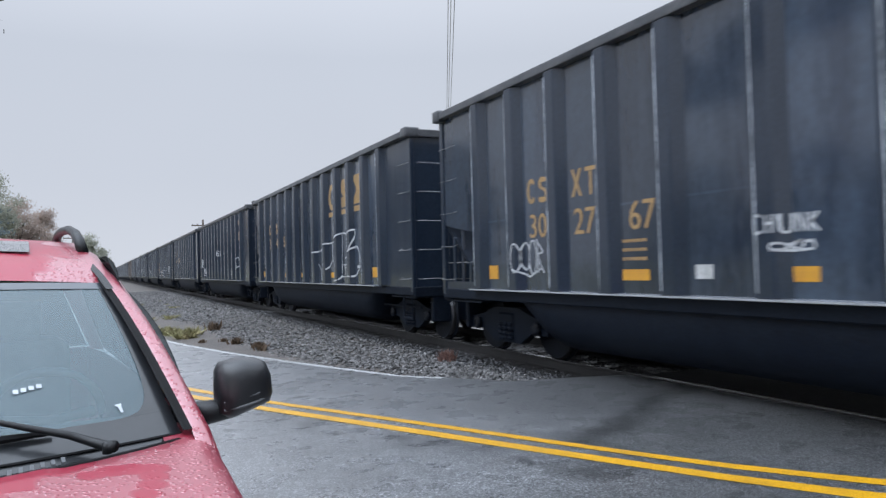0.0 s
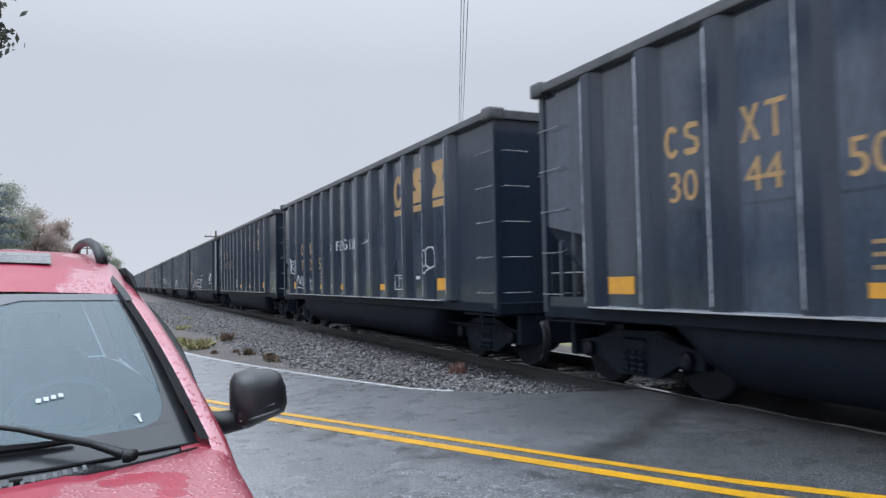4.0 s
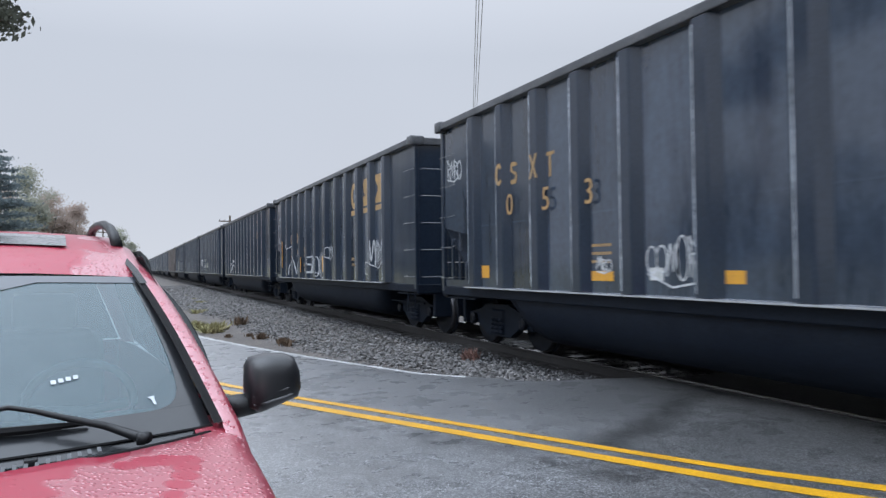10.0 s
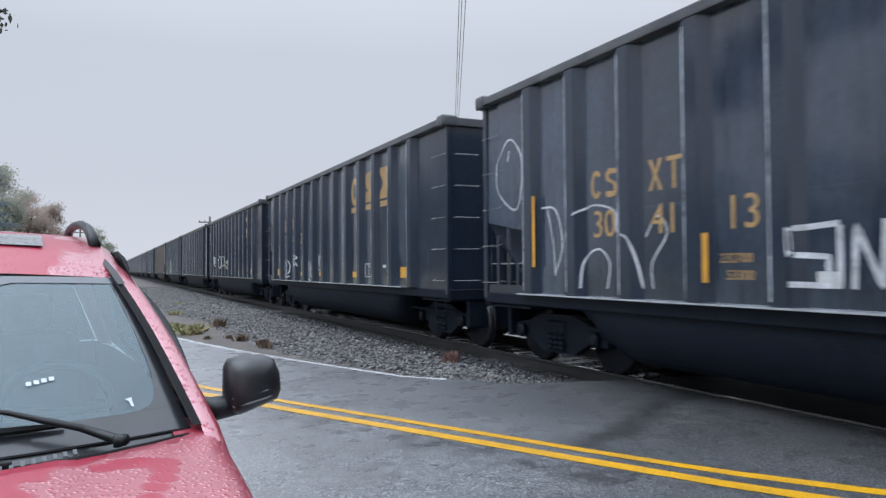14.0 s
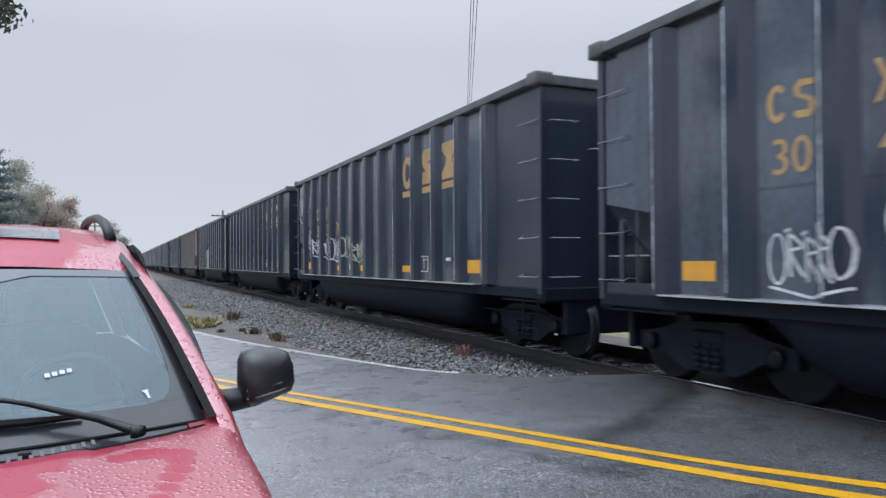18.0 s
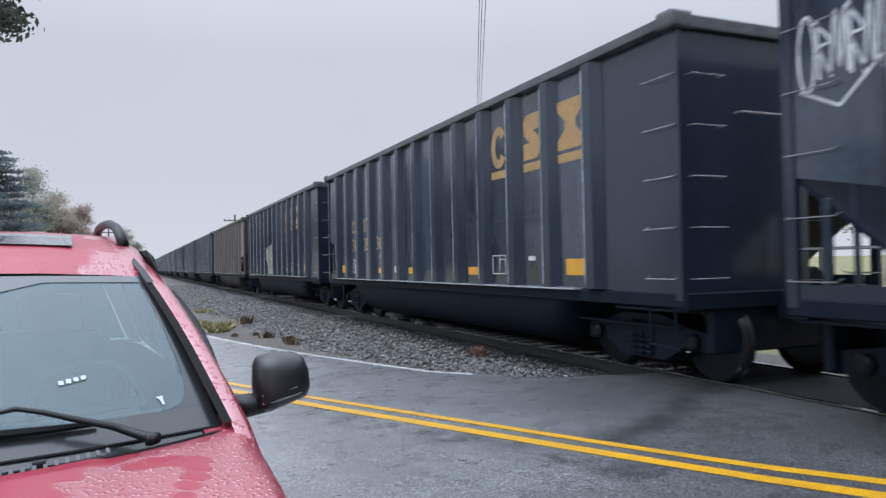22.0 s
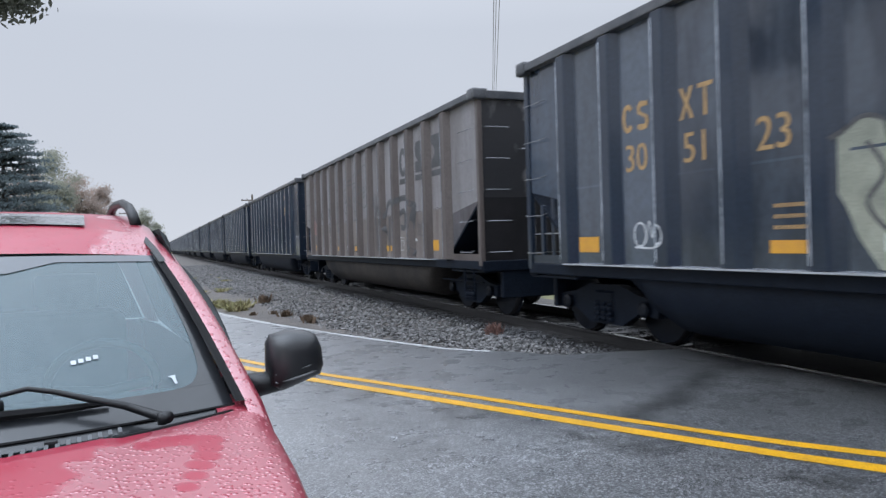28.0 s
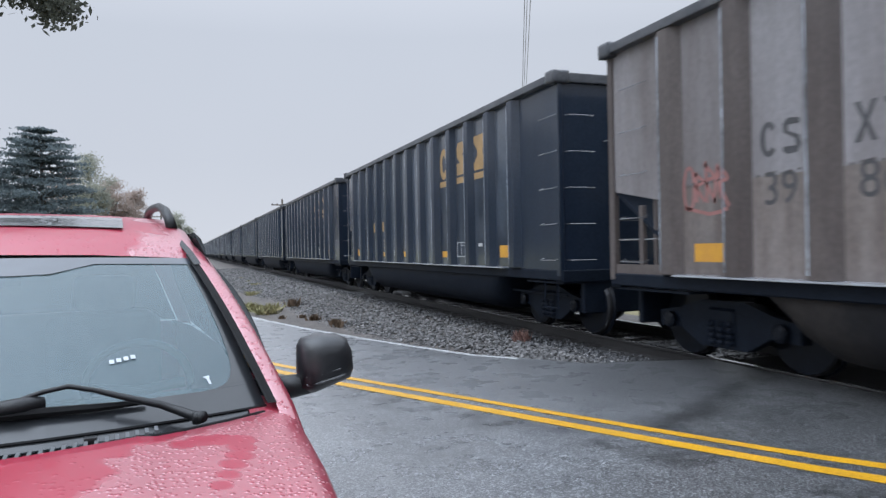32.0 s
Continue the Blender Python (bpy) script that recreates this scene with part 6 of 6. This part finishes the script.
part("underbody", box(bmesh.new(), -0.8, 0.8, -1.1, 3.1, 0.28, 0.5), M["trim"], car)
gr = bmesh.new()
for i in range(7):
    a = -0.36 + i * 0.12
    soft_box(gr, a - 0.035, a + 0.035, -1.22, -1.16, 0.66, 0.9, 0.012, 1)
part("grille", gr, M["trim"], car, "slotted black grille")
part("front_panel", soft_box(bmesh.new(), -0.74, 0.74, -1.185, -1.05, 0.6, 0.955, 0.03, 2), M["red"], car)
part("bumper", soft_box(bmesh.new(), -0.85, 0.85, -1.32, -1.05, 0.38, 0.62, 0.05, 3), M["trim"], car, "black front bumper", smooth=True)
# windscreen stickers: white lettering strip as plain bars, and a small emblem
on = lambda a, t: Vector(glass_point(a, t, 0.004))
for i in range(4):
    a = 0.5 + i * 0.025
    part("sticker", sheet(bmesh.new(), [[on(a, 0.29 + 0.005 * i), on(a + 0.017, 0.29 + 0.005 * i)], [on(a, 0.308 + 0.005 * i), on(a + 0.017, 0.308 + 0.005 * i)]]), M["sticker"], ws, "white windscreen sticker")
part("sticker", sheet(bmesh.new(), [[on(0.824, 0.155), on(0.834, 0.155)], [on(0.82, 0.18), on(0.832, 0.18)], [on(0.808, 0.19), on(0.836, 0.194)]]), M["sticker"], ws, "small white windscreen emblem")


# ---- trees, poles, wires ----
def leaf_cloud(name, centres, n, size, material, parent, seed, flat=0.5):
    """Many small leaves round the ends of twigs, in one mesh."""
    r = np.random.default_rng(seed)
    c = np.array(centres)
    pick = r.integers(0, len(c), n)
    spread = c[pick, 3:4]
    pos = c[pick, :3] + r.normal(size=(n, 3)) * spread * (1, 1, flat)
    a = r.normal(size=(n, 3))
    a /= np.linalg.norm(a, axis=1, keepdims=True)
    b = np.cross(a, r.normal(size=(n, 3)))
    b /= np.linalg.norm(b, axis=1, keepdims=True)
    s = size * r.uniform(0.6, 1.3, (n, 1))
    v = np.stack([pos - a * s, pos - b * s * 0.45, pos + a * s, pos + b * s * 0.45], 1).reshape(-1, 3)
    me = bpy.data.meshes.new(name)
    me.from_pydata(v.tolist(), [], np.arange(4 * n).reshape(-1, 4).tolist())
    return part(name, me, material, parent)


def broad_tree(name, x, y, h, spread, leaf, label, seed, n=9000, size=0.16, crown_from=0.28):
    t = thing(name, label, "tree", pose(x, y, -0.16))
    r = random.Random(seed)
    bm = bmesh.new()
    top = h * 0.72
    tube(bm, [(0, 0, -0.1), (0.05 * r.uniform(-1, 1) * h * 0.1, 0, top * 0.4), (r.uniform(-0.3, 0.3), r.uniform(-0.3, 0.3), top)], [h * 0.028, h * 0.019, h * 0.006], 8)
    ends = []
    for i in range(16):
        z = h * (crown_from + 0.45 * r.random())
        a = r.random() * math.tau
        L = spread * r.uniform(0.45, 1.0) * (1.1 - 0.6 * (z / h - crown_from))
        e = Vector((math.cos(a) * L, math.sin(a) * L, z + h * r.uniform(0.06, 0.24)))
        mid = Vector((math.cos(a) * L * 0.5, math.sin(a) * L * 0.5, z + h * 0.05))
        tube(bm, [(0, 0, z - h * 0.04), mid, e], [h * 0.01, h * 0.006, h * 0.002], 5)
        for k in range(5):
            p = mid.lerp(e, r.uniform(0.2, 1.1)) + Vector((r.uniform(-1, 1), r.uniform(-1, 1), r.uniform(-0.3, 0.8))) * spread * 0.28
            tube(bm, [mid.lerp(e, 0.5), p], [h * 0.004, h * 0.0015], 4)
            ends.append((*p, spread * r.uniform(0.1, 0.2)))
    for k in range(14):
        ends.append((r.uniform(-0.4, 0.4) * spread, r.uniform(-0.4, 0.4) * spread, h * r.uniform(0.72, 0.95), spread * 0.16))
    part("trunk", bm, M["bark"], t, "wet dark trunk and limbs")
    leaf_cloud("crown", ends, n, size, leaf, t, seed, 0.7)
    return t


def pine_tree(name, x, y, h, spread, label, seed, n=9000):
    t = thing(name, label, "tree", pose(x, y, -0.16))
    r = random.Random(seed)
    bm = bmesh.new()
    tube(bm, [(0, 0, -0.1), (0.1, 0, h * 0.5), (0, 0.1, h * 0.97)], [h * 0.022, h * 0.015, h * 0.003], 8)
    ends = []
    z = h * 0.12
    while z < h * 0.97:
        L = spread * (1 - (z / h) ** 3) * r.uniform(0.6, 1.15) + 0.3
        a0 = r.random() * math.tau
        for k in range(5):
            a = a0 + k * math.tau / 5 + r.uniform(-0.3, 0.3)
            l = L * r.uniform(0.7, 1.1)
            tip = Vector((math.cos(a) * l, math.sin(a) * l, z + l * r.uniform(0.04, 0.26)))
            tube(bm, [(0, 0, z), tip * 0.5 + Vector((0, 0, z * 0.5 - l * 0.03)), tip], [h * 0.005, h * 0.003, h * 0.001], 4)
            for q in (0.35, 0.55, 0.75, 0.9, 1.0):
                p = Vector((0, 0, z)).lerp(tip, q)
                side = Vector((-math.sin(a), math.cos(a), 0)) * l * 0.22 * r.uniform(-1, 1)
                ends.append((*(p + side), l * 0.12 + 0.09))
        z += h * r.uniform(0.035, 0.06)
    part("trunk", bm, M["bark"], t, "dark straight trunk and boughs")
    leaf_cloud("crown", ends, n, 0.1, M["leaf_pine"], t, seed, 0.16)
    return t


pine_tree("pine_tree", -7.7, 46, 9.2, 3.0, "dark green layered conifer standing beside the road", 3, 30000)
pine_tree("pine_tree", -11.9, 44, 10.4, 3.4, "dark green layered conifer standing beside the road", 5, 42000)
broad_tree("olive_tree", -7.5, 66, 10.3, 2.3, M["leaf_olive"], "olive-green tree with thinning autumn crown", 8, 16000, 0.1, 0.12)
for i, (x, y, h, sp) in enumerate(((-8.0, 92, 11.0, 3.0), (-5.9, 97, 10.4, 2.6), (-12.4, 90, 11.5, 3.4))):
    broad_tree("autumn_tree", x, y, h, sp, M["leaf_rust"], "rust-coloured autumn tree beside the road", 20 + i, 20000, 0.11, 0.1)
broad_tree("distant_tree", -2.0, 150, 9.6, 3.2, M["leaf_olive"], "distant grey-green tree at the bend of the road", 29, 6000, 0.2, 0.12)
# woods beyond the field across the track
for i, (x, y, h) in enumerate(((46, 30, 10), (52, 42, 12), (40, 52, 9), (58, 20, 11), (49, 8, 10))):
    broad_tree("field_tree", x, y, h, 5.0, M["leaf_olive"], "yellow-green tree at the far side of the field", 40 + i, 5000, 0.22)

# a wood behind the camera, across the road from the track
for i in range(12):
    broad_tree("roadside_tree", -29 - 4 * (i % 2), -26 + 6.5 * i, 7.0 + (i * 3) % 4 * 0.8, 3.6, M["leaf_olive" if i % 3 else "leaf_pine"], "dull green tree in the wood beside the road", 60 + i, 3500, 0.26, 0.06)

# an oak whose bough hangs over the road beside the car
oak = thing("oak_tree", "oak with dull green leaves, one bough hanging low", "tree", pose(-9.2, 9.2, -0.16))
bm = bmesh.new()
tube(bm, [(0, 0, -0.1), (0.1, 0, 3.0), (0.2, 0.1, 7.0), (0.3, 0.1, 9.5)], [0.34, 0.27, 0.2, 0.08], 10)
bough = [(0.15, 0, 6.2), (2.2, 0.8, 7.6), (4.6, 1.7, 7.6), (6.6, 2.4, 6.3), (7.65, 2.8, 5.2)]
tube(bm, bough, [0.14, 0.1, 0.07, 0.04, 0.012], 7)
ends = []
r = random.Random(4)
for i in range(80):
    q = r.uniform(0.25, 1.0) ** 0.7
    k = min(3, int(q * 4))
    b0, b1 = Vector(bough[k]), Vector(bough[k + 1])
    p0 = b0.lerp(b1, q * 4 - k)
    p1 = p0 + Vector((r.uniform(-0.6, 0.2), r.uniform(-0.6, 0.6), r.uniform(-0.3, 0.8)))
    tube(bm, [p0, p0.lerp(p1, 0.6) + Vector((0, 0, 0.05)), p1], [0.014, 0.009, 0.004], 4)
    ends.append((*p1, 0.13))
for i in range(40):
    a, z = r.random() * math.tau, r.uniform(6, 10)
    L = r.uniform(1.5, 3.4)
    p1 = Vector((math.cos(a) * L * 0.8 - 0.6, math.sin(a) * L, z))
    tube(bm, [(0.2, 0.1, z - 1.2), p1], [0.06, 0.01], 5)
    ends.append((*p1, 0.5))
part("trunk", bm, M["bark"], oak, "grey-brown oak trunk and boughs")
leaf_cloud("crown", ends, 12000, 0.065, M["leaf_oak"], oak, 12, 0.9)

# weeds and verge grass
def tuft(name, x, y, z, h, n, material, label, seed, lean=0.5, kind=""):
    r = np.random.default_rng(seed)
    base = np.stack([r.normal(0, h * 0.28, n), r.normal(0, h * 0.28, n), np.zeros(n)], 1)
    tip = base + np.stack([r.normal(0, h * lean * 0.5, n), r.normal(0, h * lean * 0.5, n), h * r.uniform(0.5, 1.0, n)], 1)
    side = r.normal(size=(n, 3)) * 0.012
    v = np.stack([base - side, base + side, (base + tip) / 2 + side * 1.3, tip], 1).reshape(-1, 3)
    me = bpy.data.meshes.new(name)
    me.from_pydata(v.tolist(), [], np.arange(4 * n).reshape(-1, 4).tolist())
    ob = part(name, me, material)
    ob.location = (x, y, z)
    return tagged(ob, label, "weeds", kind=kind)


tuft("weed", 5.1, 10.6, -0.05, 0.25, 110, M["redweed"], "withered red-brown weed in the ballast", 1)
tuft("weed", 2.75, 20.4, -0.06, 0.3, 160, M["brownweed"], "brown dry weed clump in the ballast", 2)
tuft("weed", 2.9, 15.0, -0.06, 0.16, 160, M["brownweed"], "brown dry weed clump at the ballast edge", 3)
r = random.Random(9)
for i in range(26):
    y = r.uniform(24, 44)
    tuft("grass_tuft", r.uniform(0.6, 3.4) - (y - 24) * 0.02, y, -0.1, r.uniform(0.12, 0.26), 130, M["grass"], "yellow-green grass growing on the verge", 10 + i, 1.2)

for i in range(16):
    y = r.uniform(17.5, 27)
    tuft("grass_tuft", lerp_table(EDGE, y) + r.uniform(0.25, 1.0), y, -0.08, r.uniform(0.12, 0.3), 150, M["grass"], "yellow-green grass growing on the verge", 50 + i, 1.1)
for i in range(5):
    y = r.uniform(13, 20)
    tuft("weed", lerp_table(EDGE, y) + r.uniform(0.4, 1.2), y, -0.06, r.uniform(0.1, 0.2), 120, M["brownweed"], "brown dry weed clump at the ballast edge", 80 + i)

def utility_pole(x, y, h, turn, label):
    p = thing("utility_pole", label, "utility pole", pose(x, y, -0.16, 0, 0, turn))
    part("shaft", tube(bmesh.new(), [(0, 0, -0.3), (0, 0, h)], [0.16, 0.1], 10), M["pole"], p)
    part("crossarm", box(bmesh.new(), -1.3, 1.3, -0.06, 0.06, h - 0.75, h - 0.62), M["pole"], p)
    for u in (-1.2, -0.6, 0.6, 1.2):
        part("insulator", lathe(bmesh.new(), [(h - 0.62, 0.03), (h - 0.55, 0.06), (h - 0.48, 0.03)], "z", 8, (u, 0, 0)), M["dash"], p)
    return p


utility_pole(11.0, 88, 7.9, 8, "timber utility pole with crossarm beyond the track")
utility_pole(-3.6, 122, 8.1, 5, "timber utility pole with crossarm along the road")


# three line wires from overhead to a pole hidden behind the train
far_pole = utility_pole(22.1, 45.0, 10.4, 26, "timber utility pole standing across the track")
near_pole = utility_pole(-18.9, -40.0, 10.4, 26, "timber utility pole behind the road")
for i, (da, db) in enumerate(((-0.09, 9.9), (0.0, 10.15), (0.09, 9.95))):
    a = Vector((-18.9 + da * 0.9, -40 - da * 0.45, db))
    b = Vector((22.1 + da * 0.9, 45 - da * 0.45, db))
    pts = []
    for k in range(41):
        t = k / 40
        p = a.lerp(b, t)
        pts.append(p - Vector((0, 0, 4 * t * (1 - t) * 1.1)))
    tagged(part("wire", tube(bmesh.new(), pts, 0.011, 5), M["cable"]), "thin black overhead wire crossing the track", "wire", "overhead wires")


# ---- what moves ----
def motions():
    """The train runs past at a steady pace; its wheelsets roll."""
    times = [t for t, _ in PACE]
    steps = [i * 2 / 15 for i in range(241)]
    roll = [(t, travelled(t) / 0.457) for t in steps]
    for n, w in wagons.items():
        walk(w, [(t, wagon_pose(n, t)) for t in times])
        if n > 5:
            continue
        for tr in w.children:
            if tr.name.split(".")[0] != "truck":
                continue
            for ws_ in tr.children:
                if ws_.name.split(".")[0] == "wheelset":
                    y = ws_.location.y
                    walk(ws_, [(t, pose(0, y, 0.457, math.degrees(a))) for t, a in roll])


motions()
